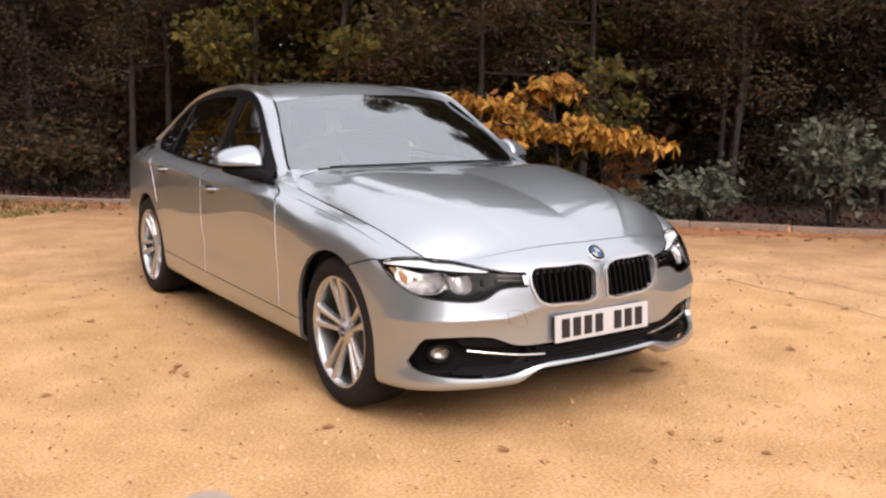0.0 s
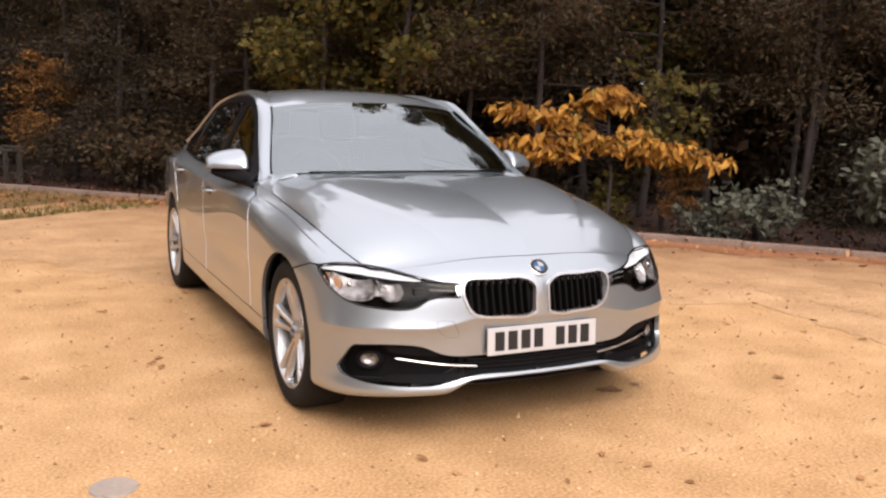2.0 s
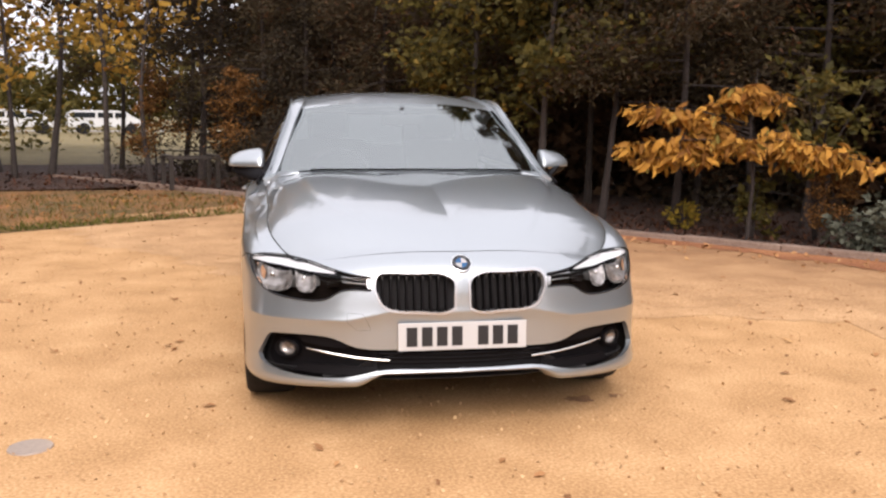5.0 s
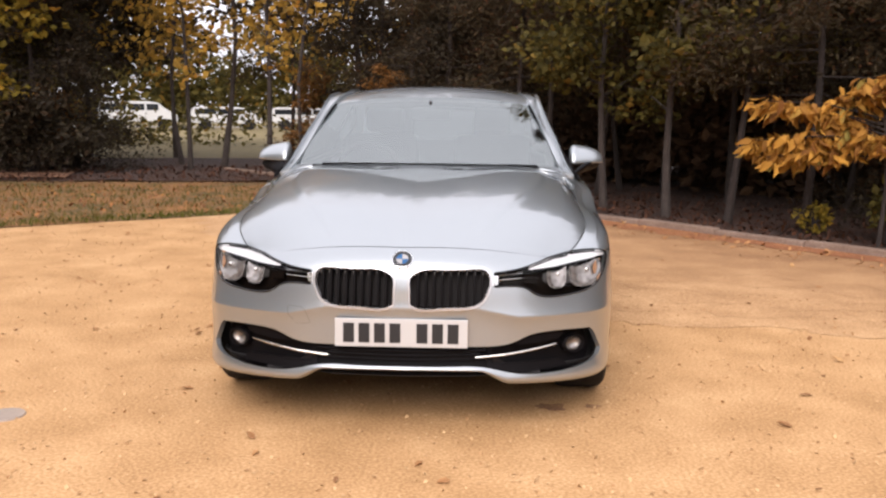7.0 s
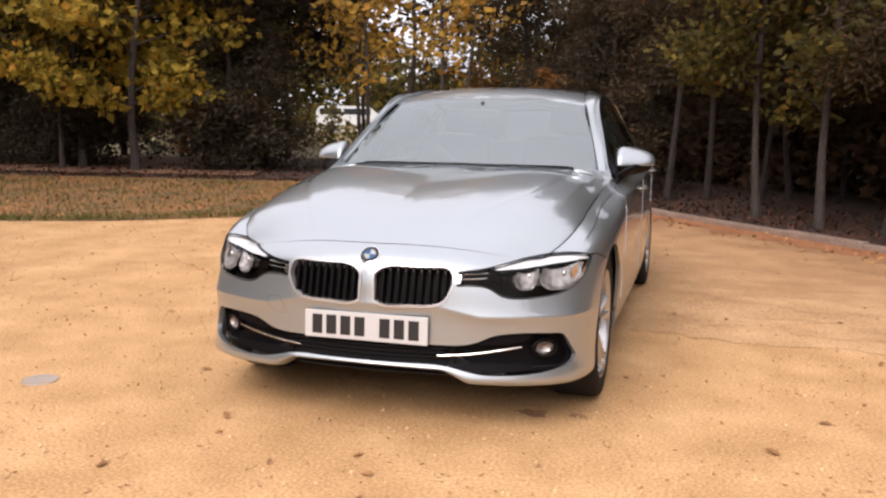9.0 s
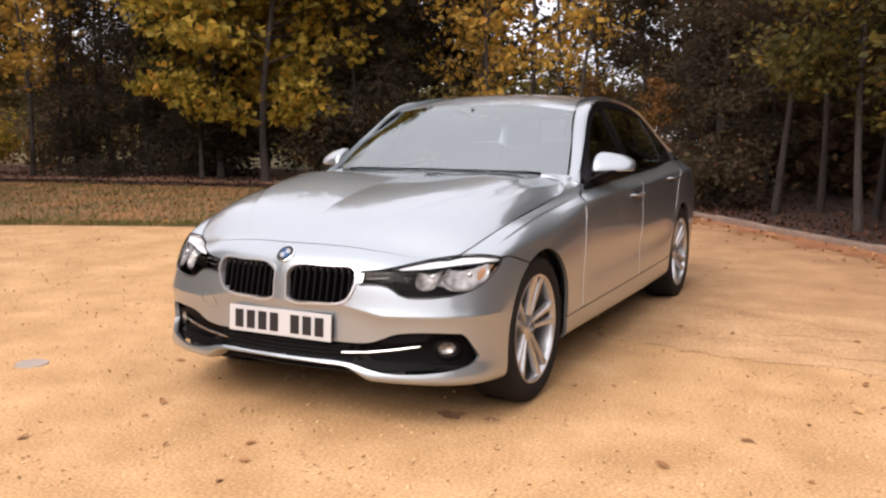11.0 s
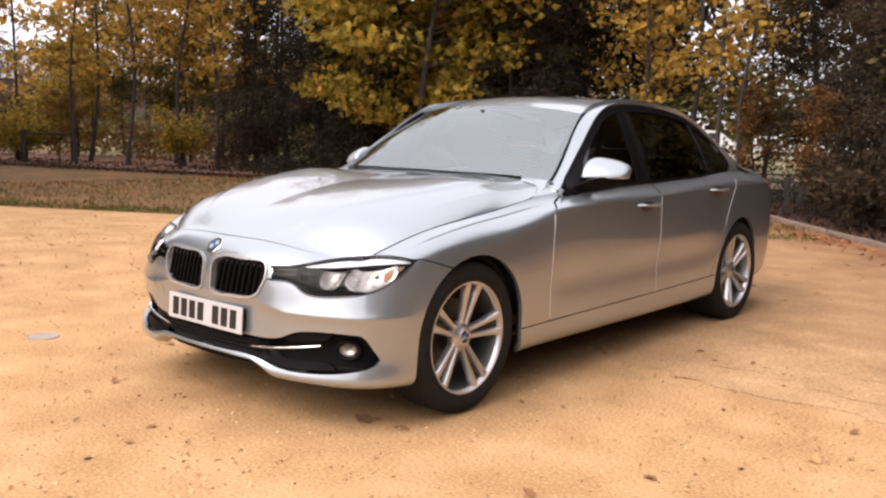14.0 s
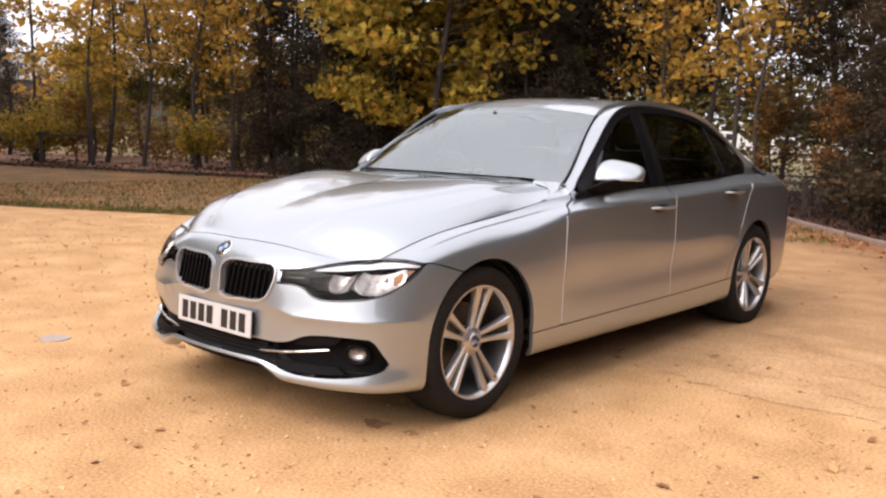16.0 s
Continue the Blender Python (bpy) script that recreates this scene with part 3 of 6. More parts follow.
# ---- trees ----
def leaf_cloud(centres, sizes, per, leaf, stretch, seed, droop=0.0, flat=0.6):
    """Leaves strewn in clumps: one mesh of small pointed blades."""
    r = np.random.default_rng(seed)
    centres, sizes = np.array(centres, float), np.array(sizes, float)
    m = len(centres) * per
    d = r.normal(0, 1, (m, 3))
    d /= np.linalg.norm(d, axis=1, keepdims=True)
    d *= (r.uniform(0, 1, m) ** 0.45)[:, None]
    d[:, 2] *= flat
    p = np.repeat(centres, per, 0) + d * np.repeat(sizes, per)[:, None]
    ax = r.normal(0, 1, (m, 3)) + d * 1.0
    ax[:, 2] = ax[:, 2] * 0.7 - droop
    ax /= np.linalg.norm(ax, axis=1, keepdims=True)
    side = np.cross(ax, r.normal(0, 1, (m, 3)))
    side /= np.maximum(np.linalg.norm(side, axis=1, keepdims=True), 1e-6)
    up = np.cross(ax, side)
    L = r.uniform(leaf[0], leaf[1], m)[:, None]
    W = L * stretch
    verts = np.stack([p, p + ax * L * 0.45 + side * W + up * W * 0.3, p + ax * L, p + ax * L * 0.45 - side * W + up * W * 0.3], 1).reshape(-1, 3)
    return verts, [[4 * k, 4 * k + 1, 4 * k + 2, 4 * k + 3] for k in range(m)]


def build_tree(name, label, seed, high, girth, crown_from, spread, limbs, leafmat, bark, per, leaf, stretch=0.3, shape="pine", group="trees of the wood", droop=0.0, bend=0.3, clump=0.55):
    """Trunk with limbs, and a crown of many leaves in clumps on the limbs."""
    r = np.random.default_rng(seed)
    tree = thing(name, label, "tree", group)
    tb = bmesh.new()
    sway = curve([(0, 0), *(r.normal(0, bend * 0.35, (3, 2)) + np.array([(0, 0)] * 3))], 9)
    pts = [(sway[k, 0], sway[k, 1], high * k / 8 - (0.15 if k == 0 else 0)) for k in range(9)]
    tube(tb, pts, [girth * (1.35 if k == 0 else 1.0) * (1 - 0.105 * k) for k in range(9)], 9)
    centres, sizes = [], []
    for i in range(limbs):
        f = (i + r.uniform(0, 1)) / limbs
        z = high * (crown_from + (0.98 - crown_from) * f)
        base = np.array([np.interp(z, [q[2] for q in pts], [q[0] for q in pts]), np.interp(z, [q[2] for q in pts], [q[1] for q in pts]), z])
        az = r.uniform(0, 2 * np.pi)
        reach = spread * ((1.05 - 0.85 * f) if shape == "pine" else math.sqrt(max(0.08, 1 - (2 * f - 0.8) ** 2 * 0.7))) * r.uniform(0.55, 1.1)
        rise = (0.05 if shape == "pine" else 0.45) * reach * r.uniform(0.3, 1.3) - droop * reach
        tip = base + np.array([math.cos(az) * reach, math.sin(az) * reach, rise])
        knee = (base + tip) / 2 + np.array([0, 0, 0.10 * reach]) + r.normal(0, 0.05, 3)
        tube(tb, [base, knee, tip], [girth * 0.20 * (1 - 0.6 * f) + 0.005, girth * 0.11 * (1 - 0.6 * f) + 0.004, 0.003], 5)
        for q in (0.45, 0.75, 1.0):
            spot = base * (1 - q) ** 2 + 2 * knee * q * (1 - q) + tip * q * q + r.normal(0, 0.12 * reach * 0.6, 3)
            centres.append(spot)
            sizes.append(clump * (0.5 + 0.5 * reach / spread) * r.uniform(0.7, 1.25))
    part("trunk", tb, bark, tree, smooth=True)
    verts, faces = leaf_cloud(centres, sizes, per, leaf, stretch, seed + 1, droop)
    link_mesh("crown", verts, faces, leafmat, tree, smooth=False)
    return tree


rng = np.random.default_rng(23)
kinds = {
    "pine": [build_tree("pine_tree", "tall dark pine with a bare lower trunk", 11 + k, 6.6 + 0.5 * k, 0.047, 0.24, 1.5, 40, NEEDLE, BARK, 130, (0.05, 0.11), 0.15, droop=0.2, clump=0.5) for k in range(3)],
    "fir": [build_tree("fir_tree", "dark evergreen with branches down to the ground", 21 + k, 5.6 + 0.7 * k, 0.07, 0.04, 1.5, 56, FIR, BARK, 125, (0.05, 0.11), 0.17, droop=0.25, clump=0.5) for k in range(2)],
    "olive": [build_tree("broadleaf_tree", "slender broadleaf tree with olive-green leaves", 31 + k, 6.2 + 0.6 * k, 0.047, 0.20, 1.5, 34, OLIVE, BARK_PALE, 95, (0.06, 0.14), 0.36, "round") for k in range(3)],
    "yellow": [build_tree("broadleaf_tree", "broadleaf tree turning yellow in autumn", 51 + k, 6.4 + 0.8 * k, 0.065, 0.14, 1.9, 44, YELLOW, BARK_PALE, 84, (0.09, 0.20), 0.38, "round") for k in range(2)],
    "thin": [build_tree("bare_tree", "thin half-bare tree with few leaves", 71 + k, 7.5 + k, 0.055, 0.25, 1.4, 22, GOLDEN, BARK_PALE, 14, (0.10, 0.22), 0.38, "round", bend=0.6) for k in range(3)],
    "russet": [build_tree("russet_tree", "small tree with russet autumn leaves", 91, 3.2, 0.035, 0.2, 1.0, 18, RUSSET, BARK, 56, (0.06, 0.13), 0.30, "round", clump=0.4)],
}
used, turn_of = set(), {}


def far_wood(name, line, height, depth, count, mat, label, seed, clump=0.75, leaf=(0.13, 0.30), base=0.0):
    """A deep belt of foliage along a line, as one mesh."""
    r = np.random.default_rng(seed)
    pts = curve(line, 200)
    i = r.integers(0, 200, count)
    zz = base + (height - base) * r.uniform(0, 1, count) ** 0.85 * (0.75 + 0.25 * np.sin(i * 0.21 + 1.0) + 0.12 * np.sin(i * 0.73))
    c = np.stack([pts[i, 0] + r.normal(0, depth, count), pts[i, 1] + r.normal(0, depth, count), zz], 1)
    verts, faces = leaf_cloud(c, np.full(count, clump), 40, leaf, 0.28, seed + 1)
    tagged(link_mesh(name, verts, faces, mat, smooth=False), label, "woodland", kind="stuff")


def plant(kind, x, y, size=1.0, turn=None, z=0.03):
    pool = kinds[kind]
    turn_of[kind] = turn_of.get(kind, -1) + 1
    src = pool[turn_of[kind] % len(pool)]
    m = pose(x, y, z, rng.normal(0, 1.5), rng.normal(0, 1.5), rng.uniform(0, 360) if turn is None else turn) @ Matrix.Scale(size, 4)
    if src.name not in used:
        used.add(src.name)
        src.matrix_basis = m
        return src
    copy = copy_thing(src, pose(0, 0, 0))
    copy.matrix_basis = m
    return copy


# front row beyond the kerb, at the trunks that show
for kind, x, y, size in (("olive", 2.50, 6.56, 1.0), ("pine", 3.06, 6.0, 0.9), ("pine", 3.68, 5.35, 0.9), ("olive", 1.89, 7.46, 0.95), ("pine", 0.72, 9.5, 1.0), 
                         ("pine", 5.2, 5.2, 1.0), ("pine", 6.5, 3.9, 0.9), ("pine", 6.9, 4.3, 1.05), ("fir", 7.9, 2.9, 1.0), ("pine", 8.7, 1.7, 1.0), ("fir", 9.4, 1.5, 1.05),
                         ("pine", 1.3, 9.8, 1.0), ("fir", -0.4, 11.0, 0.9), ("pine", -0.9, 11.8, 1.05), ("pine", 0.2, 12.6, 1.0), ("fir", -2.2, 13.2, 1.0), ("thin", -3.9, 13.3, 1.0), ("thin", -3.0, 12.6, 0.8)):
    plant(kind, x, y, size)
# rows behind, closing the wood
for row, (out, gap) in enumerate(((2.6, 1.15), (4.2, 1.25), (6.0, 1.5))):
    s = -12.0
    while s < 5.0:
        q = along_kerb(s + rng.normal(0, 0.3), out + rng.normal(0, 0.4))
        u_ = rng.uniform()
        plant("olive" if u_ < 0.12 else "fir" if u_ < 0.45 else "pine", q.x, q.y, rng.uniform(0.86, 1.06))
        s += gap * rng.uniform(0.8, 1.25)
far_wood("deep_wood", [(22, -8), (15, 2), (11, 7), (7, 12), (3, 16), (-1, 19.5)], 7.8, 0.9, 3000, BRACKEN, "dense dark wood closing the view behind the trees", 301)
far_wood("deep_wood", [(13, -1), (9.5, 4.0), (6.9, 7.7), (4.4, 10.6), (1.8, 13.6), (-0.5, 15.8)], 3.2, 0.4, 900, BRACKEN, "dark undergrowth between the trunks", 303)
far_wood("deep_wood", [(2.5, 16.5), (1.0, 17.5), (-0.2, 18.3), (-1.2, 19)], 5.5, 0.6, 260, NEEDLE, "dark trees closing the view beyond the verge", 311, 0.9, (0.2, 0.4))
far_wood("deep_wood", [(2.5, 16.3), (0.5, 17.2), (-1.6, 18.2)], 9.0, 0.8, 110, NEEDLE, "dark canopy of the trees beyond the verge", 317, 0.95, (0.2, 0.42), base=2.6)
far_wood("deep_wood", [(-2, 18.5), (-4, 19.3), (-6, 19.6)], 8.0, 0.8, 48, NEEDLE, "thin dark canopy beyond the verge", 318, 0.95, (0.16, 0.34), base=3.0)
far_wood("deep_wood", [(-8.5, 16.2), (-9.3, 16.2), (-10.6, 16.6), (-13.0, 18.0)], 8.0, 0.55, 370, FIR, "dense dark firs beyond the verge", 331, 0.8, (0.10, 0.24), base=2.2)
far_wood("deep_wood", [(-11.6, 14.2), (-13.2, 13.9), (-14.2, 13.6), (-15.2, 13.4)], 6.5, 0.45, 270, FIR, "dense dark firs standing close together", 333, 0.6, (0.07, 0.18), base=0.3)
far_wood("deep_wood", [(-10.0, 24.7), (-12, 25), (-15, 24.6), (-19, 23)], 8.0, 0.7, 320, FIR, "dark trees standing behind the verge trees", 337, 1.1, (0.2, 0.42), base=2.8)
far_wood("undergrowth", [(-17, 14.2), (-21, 14.0), (-26, 12.0), (-30, 9.0)], 1.6, 0.9, 130, RUSSET, "russet bracken under the looser trees", 335, 0.55, (0.08, 0.2))
edge_line = [along_kerb(q, 2.4) for q in (-16, -11, -7, -3, 1, 6)]
far_wood("high_canopy", [(q.x, q.y) for q in edge_line], 5.6, 0.6, 240, NEEDLE, "overhanging crowns along the edge of the wood", 325, 0.85, (0.12, 0.28), base=4.0)
far_wood("high_canopy", [(24, -4), (17, 4), (13, 8.5), (9, 13), (5, 17), (1, 20)], 10.0, 1.2, 620, NEEDLE, "high dark crowns of the wood", 321, 1.3, (0.3, 0.6), base=5.5)
far_wood("high_canopy", [(0, 20.5), (-6, 21), (-12, 20), (-17, 18.5)], 13.5, 1.4, 560, OLIVE, "high autumn crowns beyond the verge", 323, 1.3, (0.3, 0.6), base=6.0)
# two belts added out of view, blocking light and darkening the car's flanks
far_wood("unseen_shade_hedge", [(26, -8), (20, -12), (14, -16)], 9.0, 1.2, 500, OLIVE, "unseen trees added to darken the car's left flank", 319, 1.5, (0.3, 0.7))
far_wood("unseen_shade_hedge", [(-10, -16), (-13, -10), (-15, -5), (-18, -1), (-26, 1)], 12.0, 1.2, 1300, OLIVE, "unseen trees added to darken the car's right flank", 315, 1.5, (0.3, 0.7))
far_wood("far_hedge", [(6, 92), (-18, 90), (-45, 80), (-70, 62), (-92, 40), (-104, 15)], 9.0, 3.0, 1100, OLIVE, "distant autumn trees beyond the meadow", 305, 2.4, (0.5, 1.1))
far_wood("high_canopy", [(-20, 17), (-26, 15), (-32, 11), (-38, 5)], 8.0, 1.2, 80, GOLDEN, "sparse golden crowns beyond the verge", 327, 1.1, (0.2, 0.42), base=2.2)
far_wood("far_hedge", [(-26, 40), (-38, 31), (-48, 20), (-54, 8), (-56, -4)], 5.2, 1.6, 520, BRACKEN, "brown hedgerow across the meadow", 309, 1.3, (0.25, 0.5))
far_wood("far_hedge", [(-8, 30), (-16, 29), (-26, 25), (-34, 19), (-40, 12)], 1.5, 1.8, 160, OLIVE, "low bushes scattered in the meadow", 307, 0.9, (0.16, 0.34))
# looser trees beyond the verge
VERGE_TREES = [
    ("thin", -5.2, 14.6, 1.1), ("thin", -5.7, 14.0, 0.9), ("fir", -7.75, 13.3, 0.95), ("fir", -8.4, 12.9, 0.9), ("olive", -9.0, 13.8, 1.0), ("thin", -6.4, 15.6, 0.9), ("yellow", -9.7, 11.5, 1.25),
    ("olive", -11.4, 11.4, 0.95), ("fir", -13.1, 12.8, 1.1), ("fir", -12.2, 13.0, 1.05), ("yellow", -11.3, 11.9, 1.05), ("fir", -14.4, 12.9, 1.0), ("thin", -14.9, 12.3, 1.0), ("fir", -13.6, 14.4, 1.0),
    ("thin", -16.1, 10.8, 1.0), ("thin", -17.8, 11.0, 1.05), ("thin", -18.9, 9.9, 1.0), ("thin", -19.5, 11.8, 1.0), ("pine", -15.8, 15.2, 1.0), ("thin", -21.4, 10.2, 1.1), ("thin", -23.4, 9.0, 1.0),
]
BACK_TREES = [
    ("yellow", -24.8, 11.6, 0.62), ("olive", -26.4, 14.2, 1.1), ("olive", -20.2, 12.8, 1.0), ("thin", -18.4, 12.6, 1.1), ("olive", -24.0, 15.5, 1.15), ("thin", -22.5, 13.8, 1.1), ("fir", -15.5, 11.7, 0.95),
    ("fir", -14.7, 12.0, 1.05), ("fir", -13.7, 12.2, 1.0), ("fir", -12.9, 12.5, 1.1), ("pine", -4.2, 16.6, 1.1), ("pine", -1.8, 15.6, 1.1), ("thin", -2.9, 17.2, 1.0), ("thin", -7.6, 18.6, 1.0),
    ("olive", -11.8, 16.4, 1.1), ("thin", -25.5, 12.5, 1.0), ("fir", -27.5, 10.0, 0.9), ("thin", -20.4, 9.3, 0.9), ("thin", -16.9, 12.2, 0.9), ("fir", -14.0, 17.0, 1.1), ("thin", -9.4, 17.6, 1.1),
]
for kind, x, y, size in VERGE_TREES + BACK_TREES:
    plant(kind, x, y, size)
for x, y, size in ((-3.0, 12.9, 0.62), (-21.6, 9.4, 0.6), (-8.1, 12.9, 0.5), (-9.0, 12.2, 0.5), (4.62, 3.80, 0.24), (-1.4, 11.6, 0.6)):
    plant("russet", x, y, size)


# ---- shrubs at the kerb ----
def build_shrub(name, label, seed, reach, high, stems, leafmat, per, leaf, stretch, clump, droop, at):
    r = np.random.default_rng(seed)
    shrub = thing(name, label, "shrub", at=at)
    centres, sizes = [], []
    for i in range(stems):
        sb = bmesh.new()
        az = 2 * np.pi * (i + r.uniform(0, 0.7)) / stems
        tip = np.array([math.cos(az) * reach * r.uniform(0.3, 1), math.sin(az) * reach * r.uniform(0.3, 1), high * r.uniform(0.45, 1.0)])
        knee = tip * np.array([0.35, 0.35, 0.65])
        tube(sb, [(0, 0, -0.08), knee, tip], [0.016, 0.010, 0.004], 5)
        part("stem", sb, BARK, shrub, smooth=True)
        for q in (0.55, 0.8, 1.0):
            centres.append(2 * knee * q * (1 - q) + tip * q * q + r.normal(0, 0.05, 3))
            sizes.append(clump * r.uniform(0.7, 1.3))
    verts, faces = leaf_cloud(centres, sizes, per, leaf, stretch, seed + 5, droop)
    link_mesh("foliage", verts, faces, leafmat, shrub, smooth=False)
    return shrub


def chestnut():
    """Young chestnut with long drooping orange leaves on level sprays."""
    tree = thing("chestnut_sapling", "young chestnut with drooping orange autumn leaves", "tree", at=pose(3.97, 4.24, 0.02))
    sb = bmesh.new()
    tube(sb, [(0, 0, -0.1), (0.03, -0.02, 0.6), (-0.02, 0.02, 1.25), (0.02, 0, 1.75)], [0.022, 0.018, 0.012, 0.005], 6)
    part("trunk", sb, BARK, tree, smooth=True)
    r = np.random.default_rng(5)
    verts, faces = [], []
    # reach along the kerb, height of the tip, height at which the branch leaves the stem
    level = [(-1.32, 1.34, 1.15), (-1.10, 1.37, 1.2), (-0.85, 1.28, 1.1), (-0.62, 1.18, 1.05), (-1.48, 0.92, 0.9), (-1.28, 0.98, 0.95), (-1.10, 0.82, 0.85), (-0.92, 1.02, 0.95), (-0.72, 0.92, 0.9), (-1.38, 0.80, 0.85),
             (-0.45, 1.42, 1.25), (-0.22, 1.53, 1.35), (0.02, 1.55, 1.4), (0.26, 1.48, 1.35), (-0.40, 1.10, 1.0), (0.10, 1.02, 0.95), (0.30, 1.06, 1.0), (0.52, 1.02, 0.98), (0.78, 1.00, 0.95), (1.02, 0.92, 0.92), (1.24, 0.86, 0.9),
             (0.62, 0.92, 0.9), (0.90, 0.88, 0.88), (-0.15, 1.02, 0.95), (0.40, 1.12, 1.05)]
    sprays = [((0.72 * a + 0.69 * d, -0.69 * a + 0.72 * d, h), z0) for (a, h, z0), d in zip(level, r.normal(0, 0.14, len(level)))]
    for (tx_, ty_, tz_), z0 in sprays:
        tip, base = np.array([tx_, ty_, tz_]), np.array([0, 0, z0])
        knee = (tip + base) / 2 + np.array([0, 0, 0.06])
        sb = bmesh.new()
        tube(sb, [base, knee, tip], [0.009, 0.006, 0.003], 5)
        part("branch", sb, BARK, tree, smooth=True)
        for q in np.linspace(0.35, 1.0, 10):
            spot = base * (1 - q) ** 2 + 2 * knee * q * (1 - q) + tip * q * q
            for _ in range(5):
                az = r.uniform(0, 6.28)
                d = np.array([math.cos(az), math.sin(az), r.uniform(-1.9, -0.2)])
                d /= np.linalg.norm(d)
                s_ = np.cross(d, r.normal(0, 1, 3))
                s_ /= np.linalg.norm(s_)
                n_ = np.cross(d, s_)
                L, o = r.uniform(0.12, 0.20), spot + r.normal(0, 0.035, 3)
                W, k = L * 0.19, len(verts)
                verts += [o, o + d * L * 0.3 + s_ * W + n_ * 0.012, o + d * L * 0.65 + s_ * W * 0.9 + n_ * 0.012, o + d * L + n_ * -0.02, o + d * L * 0.65 - s_ * W * 0.9 + n_ * 0.012, o + d * L * 0.3 - s_ * W + n_ * 0.012]
                faces.append([k, k + 1, k + 2, k + 3, k + 4, k + 5])
    link_mesh("leaves", verts, faces, ORANGE, tree, "long drooping orange leaves", smooth=False)


chestnut()
build_shrub("grey_shrub", "grey-green evergreen shrub behind the kerb", 201, 0.55, 1.27, 15, SILVERY, 24, (0.06, 0.13), 0.32, 0.20, 0.1, pose(5.80, 2.02, 0.03))
build_shrub("grey_shrub", "low grey-green shrub behind the kerb", 202, 0.45, 0.58, 10, SILVERY, 20, (0.06, 0.12), 0.32, 0.17, 0.1, pose(5.05, 3.04, 0.03))
build_shrub("grey_shrub", "grey-green shrub at the wood's edge", 203, 0.35, 0.35, 7, SILVERY, 18, (0.05, 0.10), 0.32, 0.16, 0.1, pose(4.72, 3.42, 0.03))
build_shrub("green_shrub", "green-leaved seedling on a pale bare stem", 214, 0.12, 0.66, 3, OLIVE, 26, (0.06, 0.12), 0.36, 0.12, 0.1, pose(4.12, 4.40, 0.03))
build_shrub("green_shrub", "dull green young oak behind the chestnut", 215, 0.42, 1.78, 9, OLIVE, 22, (0.07, 0.14), 0.34, 0.20, 0.1, pose(4.72, 4.20, 0.03))
build_shrub("yellow_shrub", "small yellow-leaved seedling by the kerb", 204, 0.10, 0.34, 5, YELLOW, 14, (0.04, 0.08), 0.36, 0.08, 0.2, pose(3.74, 5.22, 0.03))
build_shrub("yellow_shrub", "yellow-leaved shrub among the trees", 205, 0.7, 1.6, 10, YELLOW, 40, (0.07, 0.14), 0.36, 0.28, 0.1, pose(-16.8, 10.2, 0.03))
build_shrub("yellow_shrub", "yellow shrub at the edge of the wood", 206, 1.3, 1.6, 12, YELLOW, 60, (0.07, 0.15), 0.36, 0.40, 0.1, pose(-22.3, 8.6, 0.03))
build_shrub("green_shrub", "dark olive thicket behind the kerb", 208, 0.8, 1.0, 13, NEEDLE, 60, (0.06, 0.12), 0.32, 0.32, 0.0, pose(-0.1, 9.9, 0.03))
build_shrub("dark_shrub", "dark evergreen thicket at the verge's edge", 209, 1.1, 1.5, 14, FIR, 90, (0.08, 0.16), 0.26, 0.42, 0.0, pose(-8.2, 12.4, 0.03))
build_shrub("dark_shrub", "dark evergreen thicket under the pines", 210, 1.4, 1.5, 16, FIR, 90, (0.08, 0.16), 0.26, 0.45, 0.0, pose(-11.4, 12.2, 0.03))


# ---- timber stands round two trunks ----
def tree_stand(at, label):
    stand = thing("timber_stand", label, "timber stand", "timber stands", at=at)
    for sx in (-0.62, 0.62):
        for sy in (-0.45, 0.45):
            bm = bmesh.new()
            box(bm, (sx, sy, 0.36), (0.11, 0.11, 0.80), 0.012)
            part("post", bm, WOOD, stand)
    for sy in (-0.45, 0.45):
        bm = bmesh.new()
        box(bm, (0, sy, 0.79), (1.45, 0.13, 0.06), 0.01)
        part("rail", bm, WOOD, stand)
    for sx in (-0.62, 0.62):
        bm = bmesh.new()
        box(bm, (sx, 0, 0.848), (0.13, 1.0, 0.055), 0.01)
        part("cross_rail", bm, WOOD, stand)
    return stand


tree_stand(pose(-2.21, 11.39, 0.05, 0, 0, 20) @ Matrix.Scale(0.62, 4), "dark timber frame standing round a trunk")
tree_stand(pose(-21.6, 9.1, 0.05, 0, 0, 62), "dark timber frame under yellow foliage")


